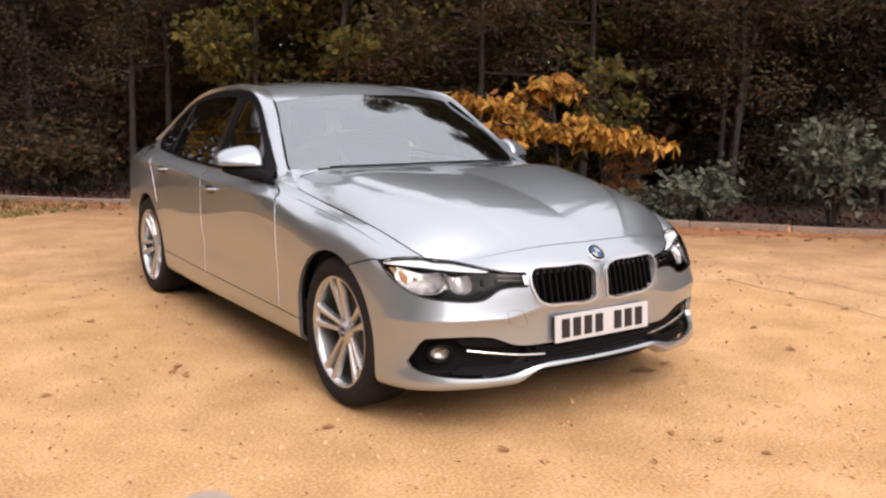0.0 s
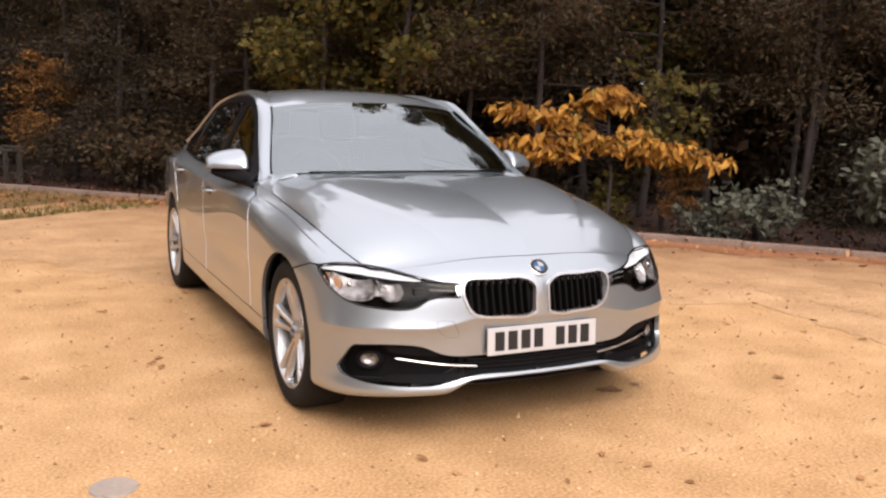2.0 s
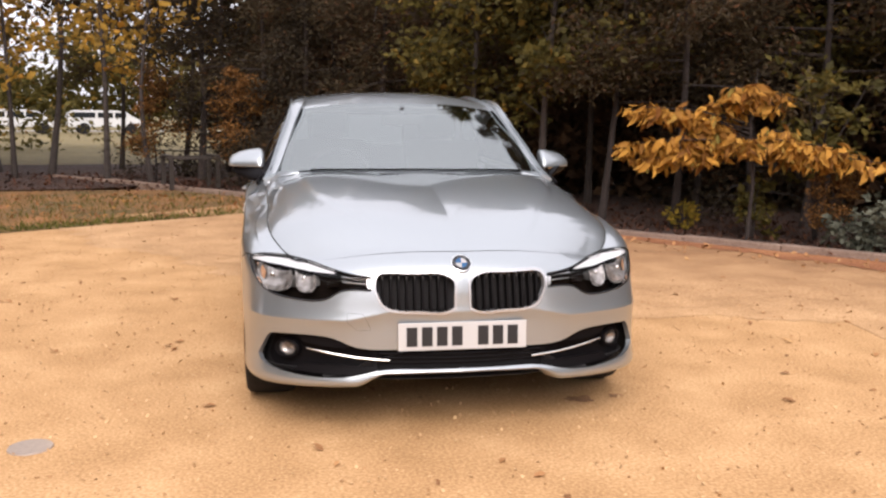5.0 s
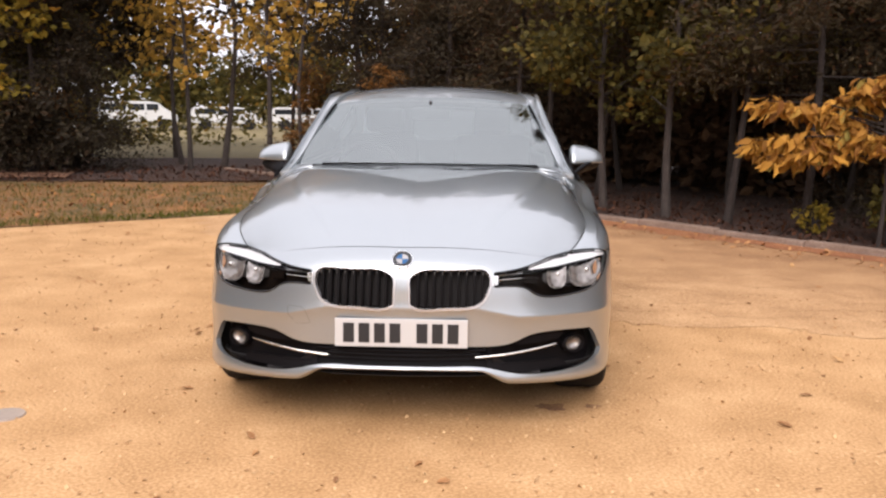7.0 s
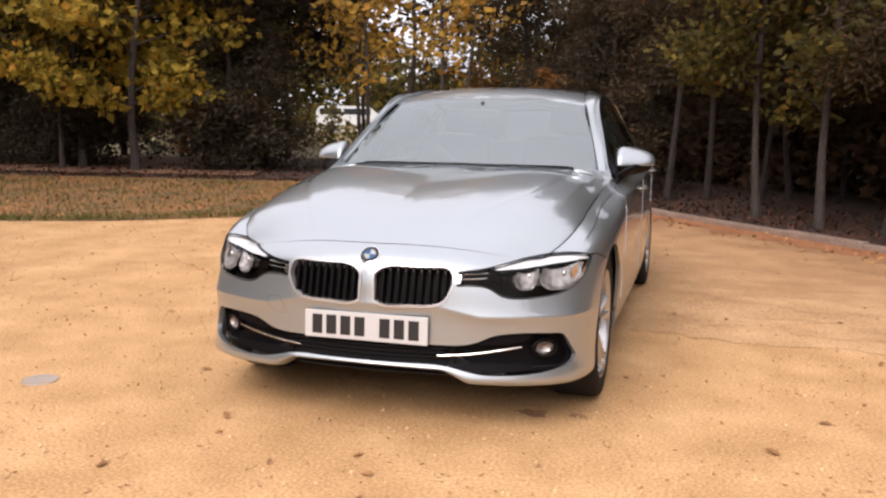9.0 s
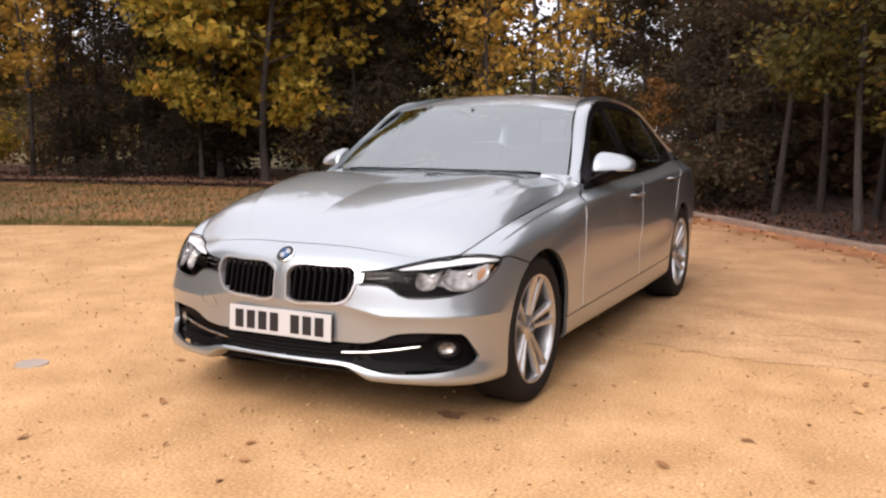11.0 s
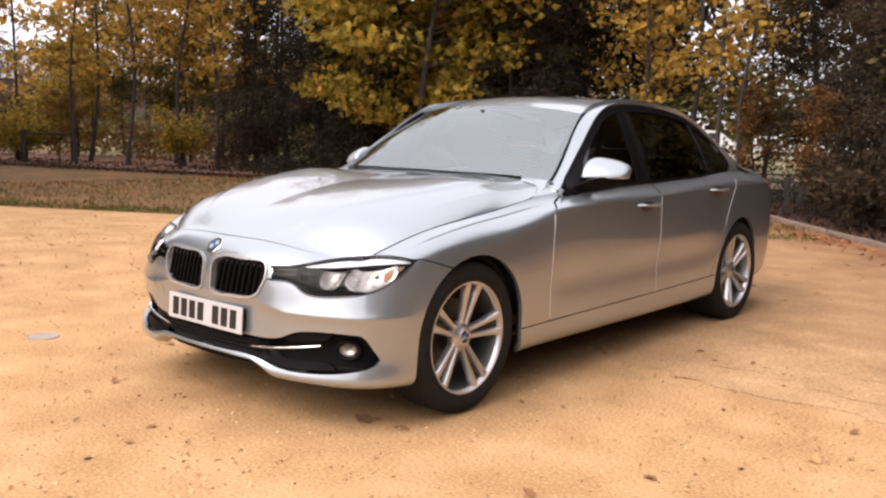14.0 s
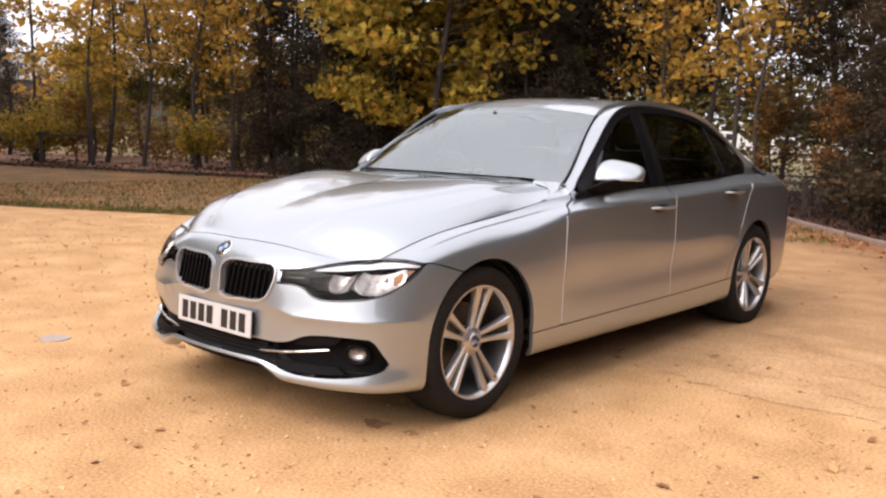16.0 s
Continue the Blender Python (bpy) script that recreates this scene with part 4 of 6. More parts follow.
# ---- far vehicles and a building glimpsed through the trees ----
def far_vehicle(x, y, turn, long, high, label, name="white_van"):
    v_ = thing(name, label, "vehicle", at=pose(x, y, -0.05, 0, 0, turn))
    bm = bmesh.new()
    prof = [(-0.5, 0.30), (-0.5, 0.78), (-0.46, 0.97), (-0.40, 1.0), (0.12, 1.0), (0.26, 0.94), (0.38, 0.66), (0.48, 0.58), (0.5, 0.46), (0.5, 0.28)]
    ringA, ringB = [bm.verts.new((a_ * long, -0.9, b_ * high)) for a_, b_ in prof], [bm.verts.new((a_ * long, 0.9, b_ * high)) for a_, b_ in prof]
    bm.faces.new(ringA)
    bm.faces.new(list(reversed(ringB)))
    for i in range(len(prof)):
        j = (i + 1) % len(prof)
        bm.faces.new((ringA[j], ringA[i], ringB[i], ringB[j]))
    bmesh.ops.bevel(bm, geom=bm.edges[:], offset=0.05, segments=2, affect="EDGES")
    part("body", bm, WHITE_VAN, v_, smooth=True)
    for a_ in (-0.30, 0.32):
        for sy in (-0.86, 0.86):
            bm = bmesh.new()
            bmesh.ops.create_cone(bm, cap_ends=True, segments=20, radius1=0.34, radius2=0.34, depth=0.2, matrix=Matrix.Translation((a_ * long, sy, 0.36)) @ Matrix.Rotation(radians(90), 4, "X"))
            part("wheel", bm, TYRE, v_, smooth=True)
    for sy in (-0.905, 0.905):
        for a_, w_ in ((-0.30, 0.30), (-0.02, 0.2), (0.18, 0.15)):
            bm = bmesh.new()
            box(bm, (a_ * long, sy, 0.80 * high), (w_ * long, 0.02, 0.22 * high), 0.01)
            part("window", bm, DARK_PANE, v_)
    return v_


far_vehicle(-21.0, 50.5, 22, 4.6, 1.75, "white estate car parked beyond the trees", "white_car")
far_vehicle(-16.2, 52.8, 22, 4.4, 1.45, "white hatchback parked beyond the trees", "white_car")
far_vehicle(-11.4, 54.2, 18, 4.4, 1.45, "pale car parked beyond the trees", "white_car")
house = thing("farm_building", "grey clad building far behind the trees", "building", at=pose(-86, 38, -0.06, 0, 0, 62))
bm = bmesh.new()
box(bm, (0, 0, 2.6), (22, 10, 5.2), 0.02)
part("wall", bm, BUILDING, house)
bm = bmesh.new()
tri_ = [(-11.4, -5.4, 5.1), (-11.4, 5.4, 5.1), (-11.4, 0, 7.6), (11.4, -5.4, 5.1), (11.4, 5.4, 5.1), (11.4, 0, 7.6)]
vv_ = [bm.verts.new(q) for q in tri_]
for f_ in ((0, 1, 2), (5, 4, 3), (0, 2, 5, 3), (2, 1, 4, 5), (1, 0, 3, 4)):
    bm.faces.new([vv_[i] for i in f_])
part("roof", bm, TARMAC, house)
for k in range(5):
    bm = bmesh.new()
    box(bm, (-8 + k * 4, -5.02, 2.6), (1.6, 0.08, 1.3), 0.01)
    part("window", bm, DARK_PANE, house)


# ---- the silver saloon: nose towards -y, front axle on the x axis ----
AXLE, WHEEL_R = 2.81, 0.328
ARCH_F, ARCH_R = (0.018, 0.338, 0.345), (AXLE, 0.335, 0.350)
car = thing("car", "silver four-door saloon car parked on golden gravel", "car")

# widest outline of the flank, from the middle of the nose round to the middle of the tail
OUTLINE = curve([(0, -0.722), (0.24, -0.707), (0.46, -0.668), (0.645, -0.602), (0.782, -0.508), (0.857, -0.36), (0.887, -0.18), (0.897, 0.0), (0.899, 0.25), (0.899, 0.6), (0.903, 1.2),
                 (0.905, 1.8), (0.899, 2.5), (0.886, 2.95), (0.855, 3.3), (0.80, 3.56), (0.68, 3.71), (0.45, 3.79), (0.2, 3.815), (0, 3.82)], 1500)
ARC = np.r_[0, np.cumsum(np.linalg.norm(np.diff(OUTLINE, axis=0), axis=1))]


def arc_at(y, front=True):
    """Distance along the outline at which the flank passes y."""
    return float(np.interp(y, OUTLINE[:, 1], ARC))


S_KEYS = [0, float(np.interp(0.30, OUTLINE[:400, 0], ARC[:400])), float(np.interp(0.43, OUTLINE[:400, 0], ARC[:400])), arc_at(-0.50), arc_at(-0.29), arc_at(0.0), arc_at(0.3), arc_at(0.6), arc_at(1.6), arc_at(2.75), arc_at(3.3), arc_at(3.70), ARC[-1]]
# levels from the lower edge to the bonnet edge and the belt line: inward offset and height at the stations above
LOW_OFFSETS = [
    (0.050, 0.050, 0.045, 0.045, 0.04, 0.05, 0.055, 0.06, 0.06, 0.06, 0.06, 0.06, 0.06),
    (-0.016, -0.016, -0.016, -0.008, 0.006, 0.018, 0.024, 0.028, 0.028, 0.028, 0.03, 0.03, 0.03),
    (0.006, 0.006, 0.002, 0.000, 0.004, 0.012, 0.016, 0.018, 0.018, 0.018, 0.015, 0.01, 0.01),
    (0.016, 0.016, 0.012, 0.006, 0.002, 0.004, 0.008, 0.012, 0.012, 0.008, 0.005, 0.0, 0.0),
    (0.022, 0.020, 0.018, 0.012, 0.002, 0.000, 0.002, 0.005, 0.005, 0.002, 0.000, 0.0, 0.0),
]
HIGH_OFFSETS = [
    (0.026, 0.024, 0.024, 0.024, 0.012, 0.004, 0.002, 0.000, 0.000, 0.000, 0.000, 0.01, 0.01),
    (0.036, 0.037, 0.040, 0.044, 0.026, 0.024, 0.020, 0.008, 0.000, 0.002, 0.010, 0.03, 0.03),
    (0.066, 0.070, 0.074, 0.085, 0.064, 0.072, 0.085, 0.060, 0.022, 0.030, 0.05, 0.06, 0.06),
    (0.118, 0.122, 0.118, 0.145, 0.126, 0.129, 0.124, 0.106, 0.062, 0.112, 0.15, 0.12, 0.12),
]
OFFSETS = LOW_OFFSETS + HIGH_OFFSETS
LOW_HEIGHTS = [
    (0.248, 0.244, 0.192, 0.182, 0.178, 0.19, 0.20, 0.20, 0.20, 0.20, 0.22, 0.26, 0.27),
    (0.266, 0.262, 0.216, 0.208, 0.212, 0.23, 0.235, 0.235, 0.235, 0.24, 0.26, 0.30, 0.31),
    (0.298, 0.296, 0.286, 0.284, 0.290, 0.31, 0.315, 0.315, 0.32, 0.34, 0.35, 0.37, 0.38),
    (0.380, 0.380, 0.380, 0.385, 0.390, 0.42, 0.425, 0.43, 0.44, 0.46, 0.48, 0.48, 0.49),
    (0.470, 0.470, 0.470, 0.475, 0.485, 0.54, 0.55, 0.56, 0.57, 0.60, 0.62, 0.60, 0.60),
]
HIGH_HEIGHTS = [
    (0.560, 0.558, 0.555, 0.558, 0.600, 0.655, 0.685, 0.71, 0.73, 0.77, 0.78, 0.74, 0.74),
    (0.635, 0.631, 0.625, 0.628, 0.692, 0.745, 0.778, 0.824, 0.85, 0.90, 0.88, 0.84, 0.84),
    (0.688, 0.683, 0.674, 0.672, 0.736, 0.792, 0.822, 0.862, 0.895, 0.938, 0.925, 0.90, 0.90),
    (0.728, 0.722, 0.710, 0.692, 0.760, 0.812, 0.848, 0.900, 0.938, 0.985, 0.985, 0.955, 0.955),
]
HEIGHTS = LOW_HEIGHTS + HIGH_HEIGHTS
fine = np.unique(np.r_[np.linspace(0, arc_at(0.45), 190), np.linspace(arc_at(0.45), arc_at(3.3), 150), np.linspace(arc_at(3.3), ARC[-1], 50)])
ox, oy = np.interp(fine, ARC, OUTLINE[:, 0]), np.interp(fine, ARC, OUTLINE[:, 1])
tx, ty = np.gradient(ox, fine), np.gradient(oy, fine)
tl = np.hypot(tx, ty)
inx, iny = -ty / tl, tx / tl
inx[0], iny[0], inx[-1], iny[-1] = 0, 1, 0, -1
off = np.array([calm(o, fine, S_KEYS) if k < 3 else curve(o, at=fine, keys=S_KEYS) for k, o in enumerate(OFFSETS)])
hgt = np.array([calm(h, fine, S_KEYS) if k < 3 else curve(h, at=fine, keys=S_KEYS) for k, h in enumerate(HEIGHTS)])
LEVELS = np.linspace(0, len(OFFSETS) - 1, 120)
off = np.array([curve(off[:, i], at=LEVELS, keys=range(len(OFFSETS))) for i in range(len(fine))])
hgt = np.array([curve(hgt[:, i], at=LEVELS, keys=range(len(OFFSETS))) for i in range(len(fine))])
# swage line along the flank, through the door handles
crease_z = np.interp(oy, [-0.1, 0.3, 0.64, 1.33, 2.0, 2.4, 2.85, 3.3], [0.755, 0.812, 0.848, 0.863, 0.884, 0.893, 0.894, 0.892])[:, None]
fade = np.clip((oy + 0.05) / 0.5, 0, 1)[:, None] * np.clip((3.45 - oy) / 0.3, 0, 1)[:, None]
above = hgt - crease_z
off = off + fade * (0.008 * (1 - np.exp(np.minimum(above, 0) / 0.022)) * np.clip(1 + above / 0.26, 0, 1) + np.clip(0.22 * above, 0, 0.008) * np.clip((0.11 - above) / 0.06, 0, 1))
# narrow raised strip of the wing beside the bonnet
beside = np.clip((oy + 0.36) / 0.14, 0, 1)[:, None] * np.clip((0.62 - oy) / 0.15, 0, 1)[:, None]
level = LEVELS[None, :]
off = off + beside * 0.010 * np.clip(level - 6.0, 0, 1) / (1 + np.exp((level - 7.10) / 0.045))
# bumper crease: a bulge above, turned under below
nose_fade = np.clip((-0.34 - oy) / 0.16, 0, 1)[:, None]
outer = np.clip((ox - 0.30) / 0.16, 0, 1)[:, None]
over = hgt - (0.500 - 0.032 * outer)
bulge = 0.006 + 0.008 * outer
off = off + nose_fade * np.where(over > 0, -bulge * np.exp(-np.maximum(over, 0) / 0.06), -bulge + (bulge + 0.003) * (1 - np.exp(np.minimum(over, 0) / 0.055)) * np.clip(1 + over / 0.16, 0, 1) + bulge * np.clip(-over / 0.16, 0, 1))
off = off + np.clip((oy - 0.5) / 0.2, 0, 1)[:, None] * np.clip((2.55 - oy) / 0.3, 0, 1)[:, None] * 0.010 * np.exp(-((hgt - 0.50) / 0.085) ** 2)
flank = np.stack([ox[:, None] + inx[:, None] * off, oy[:, None] + iny[:, None] * off, hgt], 2)
flank[0, :, 0] = flank[-1, :, 0] = 0
EDGE = flank[:, -1].copy()
left_flank = Skin.grid(flank, flip=False)
right_flank = Skin.grid(flank * np.array([-1, 1, 1]), flip=True)

# front outlines on the half x > 0, seen along y: (x, z)
KIDNEY = curve([(0.033, 0.515), (0.031, 0.57), (0.034, 0.626), (0.055, 0.643), (0.16, 0.655), (0.28, 0.656), (0.333, 0.645), (0.346, 0.615), (0.335, 0.565), (0.312, 0.527), (0.27, 0.509), (0.16, 0.503), (0.06, 0.503), (0.033, 0.515)], 70)[:-1]
LAMP = np.r_[curve([(0.362, 0.640), (0.47, 0.653), (0.52, 0.665), (0.58, 0.680), (0.64, 0.690), (0.697, 0.697), (0.76, 0.701), (0.80, 0.697), (0.838, 0.686)], 24),
             curve([(0.838, 0.686), (0.832, 0.655), (0.815, 0.615), (0.78, 0.575), (0.72, 0.553), (0.64, 0.543), (0.565, 0.542), (0.525, 0.553), (0.49, 0.576), (0.44, 0.588), (0.362, 0.586)], 40)[1:]]
INTAKE = np.r_[curve([(-0.02, 0.352), (0.27, 0.352), (0.38, 0.354), (0.44, 0.366), (0.50, 0.392), (0.57, 0.404), (0.67, 0.406), (0.752, 0.402)], 30),
               curve([(0.752, 0.402), (0.764, 0.391), (0.780, 0.362), (0.797, 0.327), (0.806, 0.304), (0.801, 0.289), (0.775, 0.270), (0.74, 0.259), (0.66, 0.246), (0.56, 0.240), (0.47, 0.243), (0.40, 0.256), (0.34, 0.271), (0.2, 0.278), (-0.02, 0.279)], 44)[1:]]


def front_of(p, y=-0.12):
    return y - p[:, 1]


def in_shape(p, poly):
    return np.minimum(polygon_depth(np.abs(p[:, 0]), p[:, 2], poly), front_of(p) * 2)


def arch(p, grow=0.0):
    """Positive outside both wheel arches."""
    d = [np.hypot((p[:, 1] - y) / 0.975, p[:, 2] - z) - r - grow for y, z, r in (ARCH_F, ARCH_R)]
    low = [np.where(p[:, 2] < z, np.abs(p[:, 1] - y) / 0.975 - r - grow - 0.10 * (z - p[:, 2]), dd) for dd, (y, z, r) in zip(d, (ARCH_F, ARCH_R))]
    return np.minimum(*low)


def wing_seam(p):
    """Positive on the bumper's side of the seam between bumper and wing."""
    return np.minimum(0.688 - 0.30 * np.maximum(p[:, 1] + 0.285, 0) - p[:, 2], -0.02 - p[:, 1])


def nose_top(p):
    """Positive on the nose panel, ahead of the lamp's rear corner."""
    return -0.36 - p[:, 1] - 0.9 * np.maximum(np.abs(p[:, 0]) - 0.62, 0)


def sill_seam(p):
    return 0.318 + 0.012 * (p[:, 1] - 0.6) - p[:, 2]


DOOR_F = [(0.585, 0.30), (0.578, 0.65), (0.590, 0.83), (0.66, 0.872), (0.735, 0.897), (0.742, 1.1), (1.58, 1.1), (1.605, 0.96), (1.632, 0.88), (1.640, 0.62), (1.636, 0.30)]
REAR_CUT = curve([(2.36, 0.30), (2.44, 0.46), (2.55, 0.68), (2.64, 0.84), (2.70, 0.95), (2.74, 1.1)], 26)
DOOR_R = np.r_[[(1.640, 0.30), (1.644, 0.62), (1.636, 0.88), (1.609, 0.96), (1.584, 1.1)], REAR_CUT[::-1]]


def door(p, poly):
    return np.minimum(polygon_depth(p[:, 1], p[:, 2], poly), -sill_seam(p))


GAP = 0.0028
FACE = flank[:220].reshape(-1, 3)


def front_y(x, z):
    """Depth of the nose surface at a place seen from ahead."""
    d = (FACE[:, 0] - abs(x)) ** 2 + (FACE[:, 2] - z) ** 2 + np.where(FACE[:, 1] > -0.15, 1.0, 0)
    return float(FACE[np.argmin(d), 1])


SIDE = flank[170:].reshape(-1, 3)


def flank_x(y, z):
    """Half width of the flank at a place seen from the side."""
    return float(SIDE[np.argmin((SIDE[:, 1] - y) ** 2 + (SIDE[:, 2] - z) ** 2), 0])


def in_bumper(p):
    return np.maximum(wing_seam(p), nose_top(p))


for side, half in ((1, left_flank), (-1, right_flank)):
    cutout = half.clip(arch)
    wing = cutout.clip(lambda p: np.minimum(np.minimum(np.minimum(0.765 - p[:, 1], -door(p, DOOR_F) - GAP), -in_bumper(p) - GAP), np.minimum(-in_shape(p, LAMP) - 0.003, np.where(p[:, 1] > 0, -sill_seam(p) - GAP, 1))))
    wing.edged(0.018).link("wing", PAINT, car)
    front_door = cutout.clip(lambda p: door(p, DOOR_F) - GAP).edged(0.018).link("front_door", PAINT, car)
    rear_door = cutout.clip(lambda p: np.minimum(door(p, DOOR_R), arch(p, 0.012)) - GAP).edged(0.018).link("rear_door", PAINT, car)
    quarter = cutout.clip(lambda p: np.minimum(np.minimum(p[:, 1] - 1.9, -door(p, DOOR_R) - GAP), np.minimum(np.where(p[:, 1] < AXLE, -sill_seam(p) - GAP, 1), 3.52 - 0.3 * (p[:, 2] - 0.7) - p[:, 1])))
    quarter.edged(0.018).link("rear_quarter", PAINT, car)
    sill = cutout.clip(lambda p: np.minimum(sill_seam(p) - GAP, np.minimum(p[:, 1] - 0.05, AXLE - 0.05 - p[:, 1])))
    sill.edged(0.018).link("sill", PAINT, car)
    for owner, y, z in ((front_door, 1.48, 0.826), (rear_door, 2.39, 0.878)):
        bm = bmesh.new()
        x = side * 0.916
        pts = curve([(0.896, y - 0.125, z + 0.003), (0.922, y - 0.10, z + 0.004), (0.930, y - 0.02, z + 0.001), (0.930, y + 0.06, z), (0.920, y + 0.105, z), (0.896, y + 0.12, z)], 18)
        tube(bm, [(side * a, b, c) for a, b, c in pts], [0.0068 + 0.0028 * math.sin(math.pi * k / 17) for k in range(18)], 8, 0.8)
        part("handle", bm, PAINT, owner, "body-coloured door handle", smooth=True)
        cup = bmesh.new()
        bmesh.ops.create_uvsphere(cup, u_segments=16, v_segments=8, radius=1, matrix=Matrix.Translation((side * 0.902, y - 0.01, z - 0.004)) @ Matrix.Diagonal((0.006, 0.085, 0.026, 1)))
        part("handle_recess", cup, ALLOY_DARK, owner, smooth=True)
    # thin pale tubes added along the seams as painted highlights
    for owner, line in ((front_door, [(0.583, 0.33), (0.578, 0.50), (0.577, 0.65), (0.582, 0.76), (0.590, 0.83)]), (front_door, [(1.637, 0.33), (1.639, 0.50), (1.640, 0.62), (1.637, 0.78), (1.632, 0.88)]), (rear_door, [tuple(q) for q in REAR_CUT[(REAR_CUT[:, 1] > 0.62) & (REAR_CUT[:, 1] < 0.93)]])):
        bm = bmesh.new()
        tube(bm, [(side * (flank_x(y, z) + 0.0004), y, z) for y, z in curve(line, 24)], 0.0019, 6)
        part("door_highlight", bm, EDGE_HIGHLIGHT, owner, "pale thread painting the highlight on the door's edge", smooth=True)
    # lamp: clear cover, dark housing, reflectors
    lens = half.clip(lambda p: in_shape(p, LAMP) - 0.002)
    lamp = lens.edged(0.02).link("headlamp", LENS, car, "clear headlamp with black inner housing and chrome reflectors")
    lens.pushed(0.060).link("housing", HOUSING, lamp)
    loop = np.array([(side * x, front_y(x, z), z) for x, z in LAMP])
    loop[1:-1] = (loop[:-2] + loop[1:-1] + loop[2:]) / 3
    bm = bmesh.new()
    tube(bm, [tuple(q) for q in loop], 0.0036, 6, closed=True)
    part("lamp_seal", bm, GLOSS_BLACK, lamp, smooth=True)
    bezel = half.clip(lambda p: np.minimum(in_shape(p, LAMP) - 0.004, np.minimum(np.abs(p[:, 0]) - 0.572, np.interp(np.abs(p[:, 0]), [0.46, 0.60, 0.72, 0.80, 0.84], [0.644, 0.652, 0.667, 0.674, 0.670]) - p[:, 2]))).clip(lambda p: p[:, 2] - np.interp(np.abs(p[:, 0]), [0.46, 0.60, 0.72, 0.80, 0.84], [0.640, 0.606, 0.594, 0.606, 0.640])).pushed(0.044)
    bezel.link("lamp_bezel", BEZEL, lamp, "dull silver lamp bezel")
    # bright upper brow and the dividing strips towards the grille
    brow = half.clip(lambda p: np.minimum(in_shape(p, LAMP) - 0.0045, np.minimum(p[:, 2] - np.interp(np.abs(p[:, 0]), [0.46, 0.60, 0.72, 0.80, 0.84], [0.647, 0.656, 0.673, 0.679, 0.675]), np.abs(p[:, 0]) - 0.50))).pushed(0.010)
    brow.link("brow", WHITE, lamp, "white daytime running light strip")
    for z0 in (0.628, 0.610):
        bm = bmesh.new()
        tube(bm, [(side * x, front_y(x, z0) + 0.014, z0 + 0.06 * (x - 0.38)) for x in np.linspace(0.375, 0.47, 6)], 0.0022, 6)
        part("lamp_strip", bm, SATIN, lamp, smooth=True)
    amber = half.clip(lambda p: in_shape(p, [(0.795, 0.605), (0.818, 0.635), (0.828, 0.668), (0.800, 0.668), (0.784, 0.64)])).pushed(0.022)
    amber.link("side_marker", AMBER, lamp, "dull amber side reflector")
    for cx, cz, rx_, rz_, dip in ((0.742, 0.634, 0.074, 0.064, 0.026), (0.617, 0.628, 0.042, 0.056, 0.024)):
        cup = half.clip(lambda p: np.minimum(np.minimum(front_of(p), 1 - np.abs((np.abs(p[:, 0]) - cx) / rx_) ** 2.6 - np.abs((p[:, 2] - cz) / rz_) ** 2.6), 20 * (np.interp(np.abs(p[:, 0]), [0.46, 0.60, 0.72, 0.80, 0.84], [0.642, 0.650, 0.666, 0.672, 0.668]) - p[:, 2])))
        hollow = np.clip(1 - ((np.abs(cup.v[:, 0]) - cx) / rx_) ** 2 - ((cup.v[:, 2] - cz) / rz_) ** 2, 0, 1)
        deep = Skin(cup.v - cup.n * (0.014 + dip * hollow[:, None] ** 0.7), cup.n, cup.f)
        me_ob = link_mesh("reflector", deep.v, deep.f, REFLECTOR, lamp, "faceted chrome reflector")
        bm = bmesh.new()
        bmesh.ops.create_uvsphere(bm, u_segments=14, v_segments=8, radius=rz_ * 0.16, matrix=Matrix.Translation((side * cx, front_y(cx, cz) + 0.040, cz - 0.010)))
        part("bulb_cap", bm, SATIN, me_ob, smooth=True)
    bm = bmesh.new()
    box(bm, (side * 0.505, front_y(0.505, 0.61) + 0.030, 0.606), (0.05, 0.03, 0.03), 0.006)
    part("lamp_block", bm, HOUSING, lamp, smooth=True)

whole = left_flank + right_flank
HALF_CUT = lambda p: np.minimum(np.minimum(in_bumper(p) - GAP, arch(p)), -np.maximum(np.maximum(in_shape(p, KIDNEY), in_shape(p, LAMP) + 0.003), in_shape(p, INTAKE)))
bumper = (left_flank.clip(HALF_CUT) + right_flank.clip(HALF_CUT)).edged(0.02).link("front_bumper", PAINT, car, "silver front bumper with wide black lower intake")
whole.clip(lambda p: np.minimum(p[:, 1] - 3.525 + 0.3 * (p[:, 2] - 0.7), 1)).edged(0.018).link("rear_bumper", PAINT, car)

